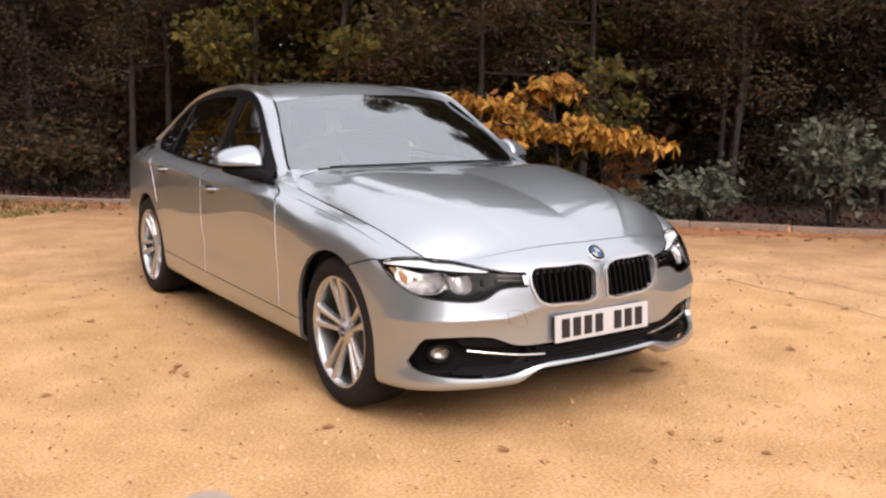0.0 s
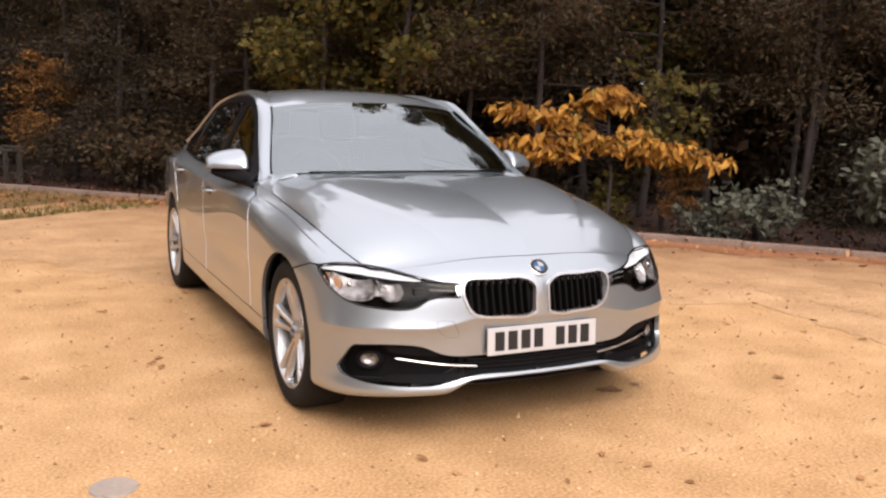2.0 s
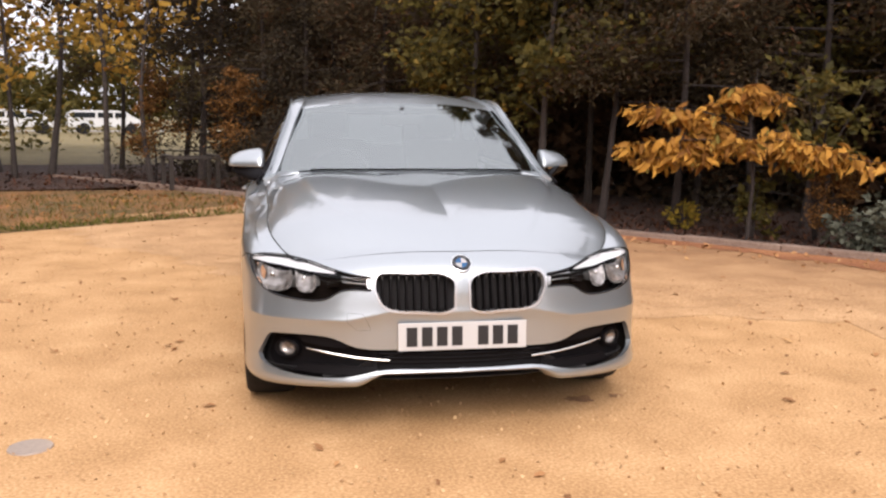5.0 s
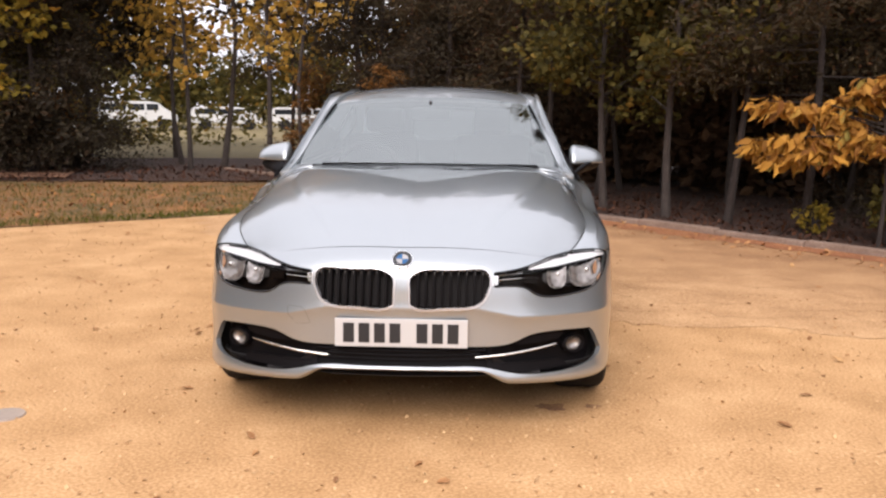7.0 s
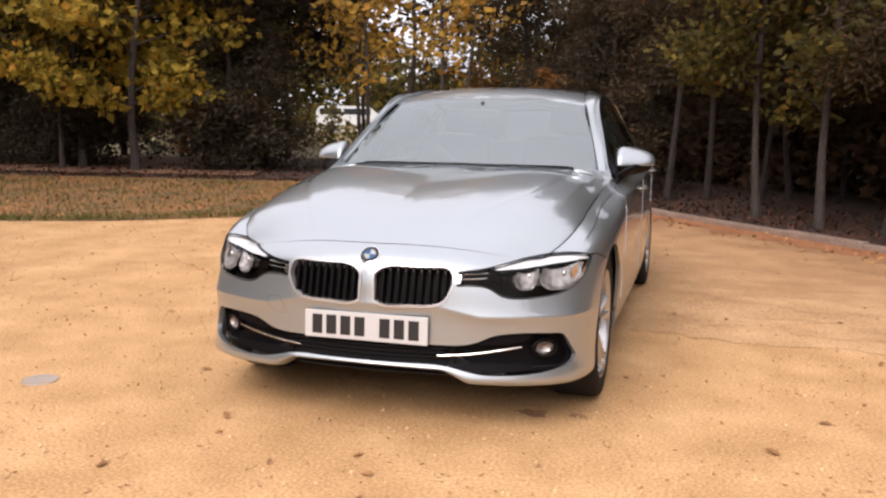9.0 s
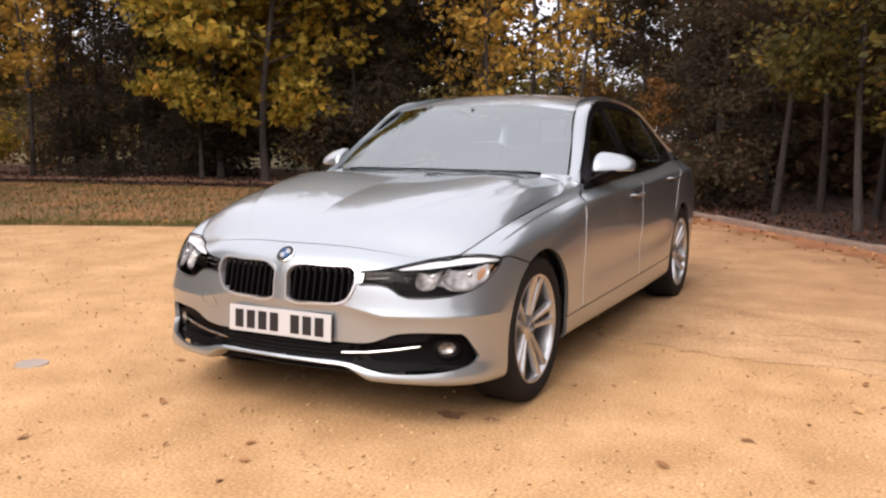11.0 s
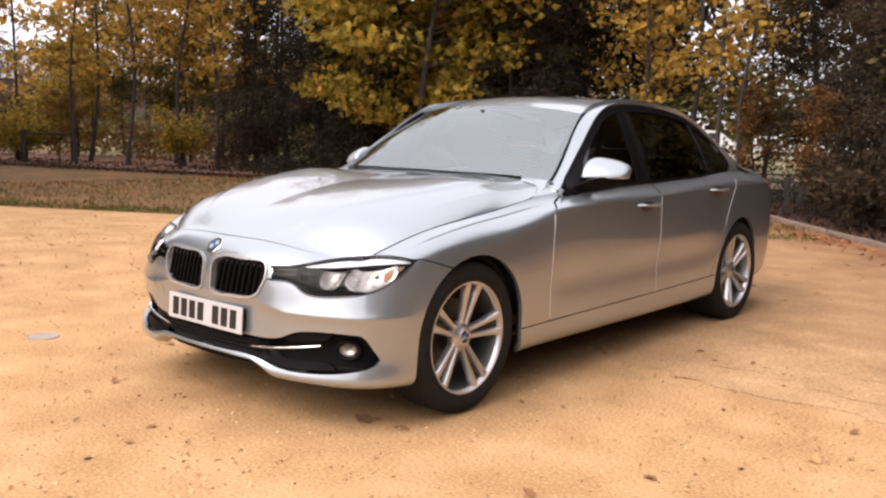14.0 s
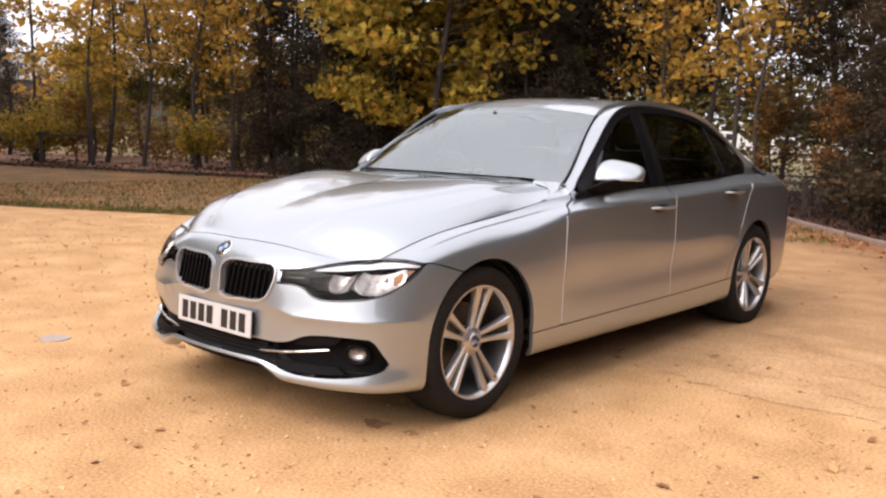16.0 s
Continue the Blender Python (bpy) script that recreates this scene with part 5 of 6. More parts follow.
# lower intake: recessed black panel, grille bars, bright strips, fog lamps
back = whole.clip(lambda p: in_shape(p, INTAKE) + 0.004).pushed(0.060).link("intake_panel", BLACK_TRIM, bumper, "black recessed lower air intake")
for z0 in (0.30, 0.318, 0.336):
    bm = bmesh.new()
    tube(bm, [(x, -0.712 + 0.30 * x * x, z0) for x in np.linspace(-0.33, 0.33, 13)], 0.0055, 6)
    part("grille_bar", bm, BLACK_TRIM, bumper, smooth=True)
for side, half in ((1, left_flank), (-1, right_flank)):
    wall = half.clip(lambda p: np.minimum(in_shape(p, INTAKE), in_shape(p, [(0.34, 0.20), (0.34, 0.43), (0.36, 0.43), (0.36, 0.20)])))
    wall.pushed(0.02).link("intake_divider", BLACK_TRIM, bumper)
    shelf = half.clip(lambda p: in_shape(p, [(0.36, 0.272), (0.44, 0.252), (0.60, 0.256), (0.68, 0.262), (0.64, 0.288), (0.36, 0.288)])).pushed(0.022)
    shelf.edged(0.02).link("intake_shelf", BLACK_TRIM, bumper)
    upper = half.clip(lambda p: in_shape(p, [(0.44, 0.352), (0.50, 0.386), (0.58, 0.399), (0.655, 0.40), (0.63, 0.37), (0.54, 0.356)])).pushed(0.014)
    upper.edged(0.02).link("intake_brow", BLACK_TRIM, bumper)
    bm = bmesh.new()
    tube(bm, [(side * x, front_y(x, z) - 0.001, z) for x, z in curve([(0.292, 0.310), (0.40, 0.319), (0.50, 0.333), (0.612, 0.352)], 16)], [0.0048] * 13 + [0.0043, 0.0036, 0.0026], 8)
    part("intake_strip", bm, SATIN, bumper, "satin silver trim strip", smooth=True)
    fy = front_y(0.69, 0.336)
    aim = Vector((side * 0.50, -0.86, 0.0)).to_track_quat("X", "Z").to_matrix().to_4x4()
    bm = bmesh.new()
    lathe(bm, [(0.046, -0.02), (0.045, 0.0), (0.040, 0.004), (0.032, 0.001), (0.029, -0.008)], 32)
    pod = part("fog_lamp", bm, BLACK_TRIM, bumper, "rounded fog lamp in black surround", smooth=True, at=Matrix.Translation((side * 0.690, fy + 0.036, 0.334)) @ aim @ Matrix.Diagonal((1, 1.22, 0.88, 1)))
    bm = bmesh.new()
    lathe(bm, [(0.030, -0.004), (0.024, -0.014), (0.012, -0.020), (0.0, -0.022)], 28)
    part("fog_reflector", bm, REFLECTOR, pod, smooth=True)
    bm = bmesh.new()
    lathe(bm, [(0.031, -0.004), (0.022, 0.001), (0.0, 0.003)], 28)
    part("fog_glass", bm, LENS, pod, smooth=True)

# bright tabs between grille and lamps
for side, half in ((1, left_flank), (-1, right_flank)):
    tab = half.clip(lambda p: in_shape(p, [(0.352, 0.592), (0.354, 0.630), (0.376, 0.630), (0.374, 0.594)])).pushed(-0.001)
    tab.edged(0.02).link("grille_tab", SATIN, bumper, "satin metal tab beside the grille")

# tow-eye cover seam
TOW_CORNERS = [(0.455, 0.500), (0.392, 0.496), (0.362, 0.432), (0.415, 0.428), (0.455, 0.462)]
TOW = [tuple(np.array(a) + (np.array(b) - np.array(a)) * q) for a, b in zip(TOW_CORNERS, TOW_CORNERS[1:] + TOW_CORNERS[:1]) for q in np.linspace(0.08, 0.92, 7)]
bm = bmesh.new()
tube(bm, [(-x, front_y(x, z), z) for x, z in TOW], 0.0007, 5, closed=True)
part("tow_cover_seam", bm, ALLOY_DARK, bumper, smooth=True)

SURROUND = material("satin_chrome", (0.50, 0.50, 0.51), 0.24, 0.6)
# kidney grilles
for side, half in ((1, left_flank), (-1, right_flank)):
    grille = half.clip(lambda p: in_shape(p, KIDNEY) + 0.004).pushed(0.055).link("kidney_grille", UNDER, car, "black kidney grille with upright slats and chrome surround")
    band = half.clip(lambda p: np.minimum(in_shape(p, KIDNEY) + 0.007, 0.003 - in_shape(p, KIDNEY))).pushed(-0.007)
    band.edged(0.03).link("surround", SURROUND, grille, "chrome grille surround")
    for k in range(9):
        x0 = 0.062 + k * 0.0315
        top, low = 0.652 - 0.2 * max(0, x0 - 0.30), 0.505 + (0.02 if x0 > 0.29 else 0.0)
        y0 = float(np.interp(x0, OUTLINE[:300, 0], OUTLINE[:300, 1]))
        bm = bmesh.new()
        box(bm, (side * x0, y0 + 0.052, (top + low) / 2), (0.010, 0.040, top - low), 0.004, Matrix.Rotation(radians(-13), 4, "X"))
        part("slat", bm, BLACK_TRIM, grille, smooth=True)
        bm = bmesh.new()
        box(bm, (side * (x0 + 0.003), y0 + 0.029, top - 0.012), (0.0026, 0.005, 0.013), 0.001, Matrix.Rotation(radians(-13), 4, "X"))
        part("slat_tip", bm, DISC, grille, "light upper end of a slat", smooth=True)

# roundel
bm = bmesh.new()
lathe(bm, [(0.0, 0.006), (0.030, 0.0055), (0.036, 0.005), (0.0395, 0.003), (0.040, -0.004)], 40)
ROUNDEL = Matrix.Translation((0, front_y(0, 0.687) + 0.001, 0.687)) @ Vector((0, -0.70, 0.71)).to_track_quat("X", "Z").to_matrix().to_4x4()
badge = part("roundel", bm, PLATE_INK, car, "round blue and white enamel badge", smooth=True, at=ROUNDEL)
bm = bmesh.new()
lathe(bm, [(0.0375, 0.004), (0.0385, 0.007), (0.041, 0.006), (0.0415, -0.004)], 40)
part("badge_ring", bm, CHROME, badge, smooth=True)
for k in range(4):
    bm = bmesh.new()
    arc_pts = [bm.verts.new((0.0085, 0.0235 * math.cos(a), 0.0235 * math.sin(a))) for a in (math.pi / 2 * (k + j / 8) for j in range(9))]
    bm.faces.new([bm.verts.new((0.0085, 0, 0))] + arc_pts)
    bmesh.ops.solidify(bm, geom=bm.faces[:], thickness=0.002)
    part("badge_quarter", bm, BLUE if k % 2 else WHITE, badge)

# registration plate with dark bars in place of its characters
bm = bmesh.new()
box(bm, (0, 0, 0), (0.52, 0.007, 0.111), 0.003)
plate = part("registration_plate", bm, PLATE, car, "white registration plate with dark bars", at=pose(0, -0.7135, 0.408, -3))
bm = bmesh.new()
box(bm, (0, 0.014, 0), (0.50, 0.020, 0.095), 0.003)
part("plinth", bm, BLACK_TRIM, plate)
for k in range(7):
    bm = bmesh.new()
    box(bm, (-0.205 + k * 0.0605 + (0.045 if k > 3 else 0), -0.0042, 0), (0.043, 0.0016, 0.077))
    part("plate_bar", bm, PLATE_INK, plate)

# bonnet, bounded by the edge of nose and wings
COWL = curve([(0, 0.605, 0.982), (0.35, 0.637, 0.978), (0.60, 0.695, 0.966), (0.735, 0.672, 0.944)], 60)
first = np.argmax(EDGE[:, 1] > -0.442)
front_edge = EDGE[: first + 1]
side_stop = np.argmax(EDGE[:, 1] > 0.565)
side_edge = EDGE[first: side_stop + 1]
NU, NV = 150, 120


def along(line, count):
    d = np.r_[0, np.cumsum(np.linalg.norm(np.diff(line, axis=0), axis=1))]
    t = np.linspace(0, d[-1], count)
    return np.stack([np.interp(t, d, line[:, k]) for k in range(3)], 1)


fe, se = along(front_edge, NU), along(side_edge, NV)
cw = along(np.r_[COWL[:-1], se[-1:]], NU)
mid = np.stack([np.zeros(NV), *curve([(-0.604, 0.728), (-0.50, 0.795), (-0.34, 0.855), (-0.10, 0.910), (0.18, 0.948), (0.45, 0.972), (0.615, 0.982)], NV).T], 1)
u, v = np.linspace(0, 1, NU)[:, None, None], np.linspace(0, 1, NV)[None, :, None]
corner = (1 - u) * (1 - v) * fe[0] + u * (1 - v) * fe[-1] + (1 - u) * v * cw[0] + u * v * cw[-1]
mid[0], mid[-1] = fe[0], cw[0]
bonnet = (1 - v) * fe[:, None] + v * cw[:, None] + (1 - u) * mid[None] + u * se[None] - corner
uu, vv = u[:, :, 0], v[:, :, 0]
# nearly level across, rolling down to its edges
ease = lambda q: np.clip(q, 0, 1) ** 2 * (3 - 2 * np.clip(q, 0, 1))
fall = (mid[:, 2] - se[:, 2])[None]
bonnet[:, :, 2] += fall * (uu - uu**5.5) * ease(vv / 0.22) * ease((1 - vv) / 0.34)
# a crisp step on each side, from the grille's outer corner back to the windscreen's corner
by = bonnet[:, :, 1]
RIDGE_Y = [-0.60, -0.49, -0.37, -0.275, -0.155, 0.04, 0.30, 0.62]
ridge = curve([0.24, 0.325, 0.395, 0.450, 0.508, 0.570, 0.606, 0.625], at=by.ravel(), keys=RIDGE_Y).reshape(by.shape)
step_down = np.interp(by, [-0.58, -0.45, -0.1, 0.3, 0.6], [0.0, 0.005, 0.0095, 0.011, 0.007])
bonnet[:, :, 2] -= step_down * ease((1 - uu) / 0.16) / (1 + np.exp(-np.clip((bonnet[:, :, 0] - ridge) / 0.0065, -40, 40)))
hood = Skin.grid(bonnet)
hood = (hood + hood.mirrored())
hood.n[np.abs(hood.v[:, 0]) < 1e-6, 0] = 0
hood = hood.clip(lambda p: np.minimum(p[:, 1] - np.interp(np.abs(p[:, 0]), front_edge[:, 0], front_edge[:, 1]) - 0.0035, np.where(p[:, 1] > -0.43, np.interp(p[:, 1], side_edge[:, 1], side_edge[:, 0]) - np.abs(p[:, 0]) - 0.0035, 1)))
hood.edged(0.02).link("bonnet", PAINT, car, "silver bonnet with two long creases")
for side in (1, -1):
    for line in (front_edge, side_edge):
        bm = bmesh.new()
        tube(bm, [(side * a, b_, c - 0.0024) for a, b_, c in along(line, 40)], 0.0017, 6)
        part("bonnet_seal", bm, UNDER, car, "dark seam round the bonnet", smooth=True)

# glasshouse: windscreen, pillars, roof, side glass, rear window
W_BASE = curve([(0, 0.60, 0.985), (0.35, 0.632, 0.982), (0.58, 0.712, 0.975), (0.715, 0.800, 0.964)], 40)
W_TOP = curve([(0, 1.235, 1.343), (0.30, 1.25, 1.336), (0.48, 1.285, 1.318), (0.577, 1.300, 1.302)], 40)
RAIL_IN = curve([(0.745, 0.665, 0.915), (0.715, 0.800, 0.964), (0.645, 1.05, 1.139), (0.577, 1.300, 1.302), (0.545, 1.52, 1.357), (0.535, 1.85, 1.385), (0.54, 2.25, 1.370), (0.565, 2.55, 1.320), (0.595, 2.72, 1.247), (0.640, 2.95, 1.120), (0.700, 3.20, 0.998)], 120)
RAIL_OUT = curve([(0.795, 0.640, 0.893), (0.790, 0.715, 0.903), (0.774, 0.838, 0.955), (0.738, 1.000, 1.062), (0.702, 1.135, 1.150), (0.665, 1.270, 1.240), (0.648, 1.400, 1.310), (0.640, 1.520, 1.336), (0.635, 1.700, 1.348), (0.632, 2.10, 1.338), (0.645, 2.45, 1.282), (0.675, 2.72, 1.172), (0.725, 2.92, 1.060), (0.772, 3.12, 0.972)], 120)
g = np.linspace(0, 1, 24)[None, :, None]
screen = W_BASE[:, None] * (1 - g) + W_TOP[:, None] * g
screen[:, :, 1] -= 0.035 * np.sin(np.pi * g[:, :, 0]) * (1 - (np.linspace(0, 1, 40)[:, None]) ** 2)
screen[:, :, 2] += 0.018 * np.sin(np.pi * g[:, :, 0])
half_screen = Skin.grid(screen)
half_screen.n[np.abs(half_screen.v[:, 0]) < 1e-6, 0] = 0
(half_screen + half_screen.mirrored()).edged(0.005).link("windscreen", SCREEN_GLASS, car, "large raked windscreen reflecting the sky").visible_shadow = False
for rows_, label in ((screen[-3:], "black painted edge of the windscreen"), (screen[:, -2:], "black painted edge of the windscreen")):
    band_ = Skin.grid(rows_).pushed(0.006)
    for piece in (band_, band_.mirrored()):
        piece.link("screen_border", BLACK_TRIM, car, label)
b = np.linspace(0, 1, 14)[None, :, None]
# the painted part ends at a share of the width that grows towards the roof
share = np.interp(RAIL_IN[:, 1], [0.70, 0.79, 0.87], [1.0, 1.0, 0.78])[:, None, None]
swell = np.interp(RAIL_IN[:, 1], [1.15, 1.5, 1.9, 2.3], [0.003, 0.016, 0.010, 0.003])[:, None]


def strip_between(lo, hi):
    q = lo + (hi - lo) * b
    out = RAIL_IN[:, None] * (1 - q) + RAIL_OUT[:, None] * q
    out[:, :, 0] += 0.7 * swell * np.sin(np.pi * q[:, :, 0])
    out[:, :, 2] += swell * np.sin(np.pi * q[:, :, 0])
    return out


half_rail = Skin.grid(strip_between(0 * share, share)).clip(lambda p: np.minimum(3.03 - p[:, 1], p[:, 1] - 0.735))
black_rail = Skin.grid(strip_between(share, 1 + 0 * share)).pushed(0.003).clip(lambda p: 2.84 - p[:, 1])
tail_rail = Skin.grid(strip_between(share, 1 + 0 * share)).clip(lambda p: np.minimum(p[:, 1] - 2.84, 3.03 - p[:, 1]))
for side in (1, -1):
    bm = bmesh.new()
    tube(bm, [(side * (q[0] + 0.002), q[1], q[2] + 0.001) for q in RAIL_IN[(RAIL_IN[:, 1] > 0.79) & (RAIL_IN[:, 1] < 1.31)]], 0.0060, 8)
    part("screen_seal", bm, BLACK_TRIM, car, "black rubber seal beside the windscreen", smooth=True)
for s_, t_, b_ in ((half_rail, tail_rail, black_rail), (half_rail.mirrored(), tail_rail.mirrored(), black_rail.mirrored())):
    s_.edged(0.02).link("roof_pillar", PAINT, car, "silver roof rail and pillar")
    t_.link("rear_pillar", PAINT, car)
    b_.link("pillar_trim", BLACK_TRIM, car, "black window surround")
ROOF_MID = curve([(1.235, 1.343), (1.42, 1.392), (1.65, 1.416), (1.95, 1.424), (2.3, 1.408), (2.55, 1.368), (2.70, 1.325)], 60)
roof_edge = RAIL_IN[(RAIL_IN[:, 1] > 1.305) & (RAIL_IN[:, 1] < 2.72)]
re = along(np.r_[W_TOP[-1:], roof_edge], 60)
rows = []
for i, (y0, z0) in enumerate(ROOF_MID):
    w = np.linspace(0, 1, 30)
    xx = re[i, 0] * w
    yy = y0 + (re[i, 1] - y0) * w**2.2
    zz = z0 + (re[i, 2] - z0) * w**2.4
    rows.append(np.stack([xx, yy, zz], 1))
roof = np.array(rows)
roof[0] = along(W_TOP, 30)
half_roof = Skin.grid(roof, flip=True)
half_roof.n[np.abs(half_roof.v[:, 0]) < 1e-6, 0] = 0
(half_roof + half_roof.mirrored()).link("roof", PAINT, car)
bm = bmesh.new()
box(bm, (0, 2.62, 1.378), (0.035, 0.14, 0.05), 0.015, Matrix.Rotation(radians(-18), 4, "X"))
part("roof_aerial", bm, PAINT, car, smooth=True)
(half_roof + half_roof.mirrored()).pushed(0.03).link("headlining", HEADLINER, car)

# side glass plane and window outline: (y, z)
BELT = curve([(0.745, 0.905), (1.0, 0.922), (1.5, 0.943), (2.0, 0.957), (2.45, 0.973), (2.76, 0.986)], 50)
DLO = np.r_[BELT, [(2.795, 1.01), (2.815, 1.06)], RAIL_OUT[(RAIL_OUT[:, 1] < 2.80) & (RAIL_OUT[:, 1] > 0.75)][::-1, 1:]]
gy, gz = np.linspace(0.72, 2.95, 150), np.linspace(0.86, 1.38, 60)
YY, ZZ = np.meshgrid(gy, gz, indexing="ij")
top_x, top_z = np.interp(gy, RAIL_OUT[:, 1], RAIL_OUT[:, 0]), np.interp(gy, RAIL_OUT[:, 1], RAIL_OUT[:, 2])
low_x = np.interp(gy, [0.66, 1.0, 1.6, 2.2, 2.75, 2.95], [0.826, 0.838, 0.842, 0.835, 0.79, 0.775])
low_z = np.interp(gy, BELT[:, 0], BELT[:, 1])
t_ = np.clip((ZZ - low_z[:, None]) / np.maximum(top_z - low_z, 0.05)[:, None], -0.5, 1.3)
XX = low_x[:, None] + (np.minimum(top_x, low_x) - low_x)[:, None] * t_ + 0.012 * np.sin(np.pi * np.clip(t_, 0, 1))
side_plane = Skin.grid(np.stack([XX, YY, ZZ], 2))


def pane(p, lo, hi):
    b0 = np.interp(p[:, 2], [0.9, 1.4], [lo[0], lo[1]])
    b1 = np.interp(p[:, 2], [0.9, 1.4], [hi[0], hi[1]])
    return np.minimum(polygon_depth(p[:, 1], p[:, 2], DLO) - 0.004, np.minimum(p[:, 1] - b0, b1 - p[:, 1]))


for side in (1, -1):
    plane = side_plane if side > 0 else side_plane.mirrored()
    for lo, hi, mat, label in (((0.6, 0.6), (1.455, 1.53), SIDE_GLASS, "front side window"), ((1.60, 1.66), (2.43, 2.40), DARK_GLASS, "tinted rear side window"), ((2.455, 2.425), (3.1, 3.1), DARK_GLASS, "tinted quarter window")):
        win = plane.clip(lambda p: pane(p, lo, hi)).pushed(0.004).link("side_window", mat, car, label)
        win.visible_shadow = False
    plane.clip(lambda p: pane(p, (1.451, 1.526), (1.530, 1.598))).edged(0.01).link("centre_pillar", BLACK_TRIM, car)
    plane.clip(lambda p: pane(p, (1.534, 1.602), (1.604, 1.664))).edged(0.01).link("centre_pillar", GLOSS_BLACK, car)
    plane.clip(lambda p: pane(p, (2.427, 2.397), (2.458, 2.428))).edged(0.01).link("quarter_pillar", GLOSS_BLACK, car)
    filler = plane.clip(lambda p: np.minimum(np.minimum(p[:, 1] - 2.66, -polygon_depth(p[:, 1], p[:, 2], DLO) - 0.008), np.interp(p[:, 1], RAIL_OUT[:, 1], RAIL_OUT[:, 2]) + 0.004 - p[:, 2]))
    filler.link("pillar_filler", PAINT, car)
    trim = plane.clip(lambda p: np.minimum(polygon_depth(p[:, 1], p[:, 2], DLO) + np.where(p[:, 2] < np.interp(p[:, 1], BELT[:, 0], BELT[:, 1]) + 0.03, 0.004, 0.010), np.where(p[:, 2] < np.interp(p[:, 1], BELT[:, 0], BELT[:, 1]) + 0.03, 0.007, 0.020) - polygon_depth(p[:, 1], p[:, 2], DLO))).pushed(-0.003)
    trim.edged(0.012).link("window_trim", BLACK_TRIM, car, "black window surround")
    corner_panel = plane.clip(lambda p: np.minimum(pane(p, (0.5, 0.5), (0.90, 1.30)), 1)).pushed(-0.002)
    corner_panel.edged(0.01).link("mirror_triangle", BLACK_TRIM, car)
    # ledge between door top and glass
    ledge_in = np.stack([low_x - 0.03, gy, low_z - 0.004], 1)
    fl = EDGE[(EDGE[:, 1] > 0.70) & (EDGE[:, 1] < 2.95)]
    ledge_out = np.stack([np.interp(gy, fl[:, 1], fl[:, 0]) + 0.001, gy, np.interp(gy, fl[:, 1], fl[:, 2])], 1)
    w = np.linspace(0, 1, 6)[None, :, None]
    strip = ledge_in[:, None] * (1 - w) + ledge_out[:, None] * w
    ledge = Skin.grid(strip)
    (ledge if side > 0 else ledge.mirrored()).link("belt_ledge", BLACK_TRIM, car)

# rear roof pillars down to the flank, and the wing's top beside the pillar foot
def stretch_of(line, lo, hi, count):
    return along(line[(line[:, 1] > lo) & (line[:, 1] < hi)], count)


post_top, post_low = stretch_of(RAIL_OUT, 2.66, 3.14, 30), stretch_of(EDGE, 2.79, 3.42, 30)
w = np.linspace(0, 1, 10)[None, :, None]
post = post_top[:, None] * (1 - w) + (post_low - np.array([0.003, 0, 0.002]))[:, None] * w
post[:, :, 0] += 0.010 * np.sin(np.pi * w[:, :, 0])
cap_out = stretch_of(EDGE, 0.50, 0.80, 24)
cap_in = along(np.array([(0.782, 0.52, 0.892), (0.768, 0.60, 0.912), (0.742, 0.70, 0.935), (0.716, 0.80, 0.962)]), 24)
cap_grid = cap_out[:, None] * (1 - w) + cap_in[:, None] * w
cap_grid[:, :, 2] += 0.001 * np.sin(np.pi * w[:, :, 0])
for skin, name in ((Skin.grid(post), "rear_post"), (Skin.grid(cap_grid, flip=True), "wing_cap")):
    for piece in (skin, skin.mirrored()):
        piece.link(name, PAINT, car)

# scuttle between bonnet and windscreen, wipers
scuttle = np.stack([cw * np.array([1, 1, 1]) - np.array([0, 0, 0.012]), along(W_BASE, NU) + np.array([0, 0.02, -0.004])], 1)
sc = Skin.grid(scuttle).clip(lambda p: 0.63 - p[:, 0])
(sc + sc.mirrored()).link("scuttle", BLACK_TRIM, car)
foot = np.stack([cw - np.array([0, 0.002, 0.0035]), 0.5 * (cw + along(W_BASE, NU)) + np.array([0.004, 0, 0.002]), along(W_BASE, NU) + np.array([0.012, -0.004, 0.001])], 1)
for corner_ in (Skin.grid(foot).clip(lambda p: p[:, 0] - 0.61), Skin.grid(foot).clip(lambda p: p[:, 0] - 0.61).mirrored()):
    corner_.link("scuttle_corner", PAINT, car)
for x0, x1 in ((-0.55, 0.08), (-0.02, 0.60)):
    bm = bmesh.new()
    tube(bm, [(x, np.interp(abs(x), W_BASE[:, 0], W_BASE[:, 1]) - 0.010, np.interp(abs(x), W_BASE[:, 0], W_BASE[:, 2]) + 0.005) for x in np.linspace(x0, x1, 10)], 0.0042, 6)
    part("wiper", bm, BLACK_TRIM, car, smooth=True)

# rear window and boot lid
R_TOP = np.stack([np.linspace(0, 0.595, 20), np.full(20, 2.71), 1.300 - 0.05 * np.linspace(0, 1, 20) ** 2], 1)
R_LOW = np.stack([np.linspace(0, 0.675, 20), np.full(20, 3.20), 1.045 - 0.05 * np.linspace(0, 1, 20) ** 2], 1)
rw = Skin.grid(R_TOP[:, None] * (1 - g) + R_LOW[:, None] * g)
(rw + rw.mirrored()).link("rear_window", DARK_GLASS, car)
deck_e = EDGE[EDGE[:, 1] > 2.90]
lid = []
for k in range(14):
    y0 = 2.92 + k * (3.695 - 2.92) / 13
    xe = float(np.interp(y0, deck_e[:, 1], deck_e[:, 0]))
    ze = float(np.interp(y0, deck_e[:, 1], deck_e[:, 2]))
    w = np.linspace(0, 1, 16)
    lid.append(np.stack([xe * w, np.full(16, y0), ze + 0.055 * (1 - w**2)], 1))
lid = Skin.grid(np.array(lid), flip=True)
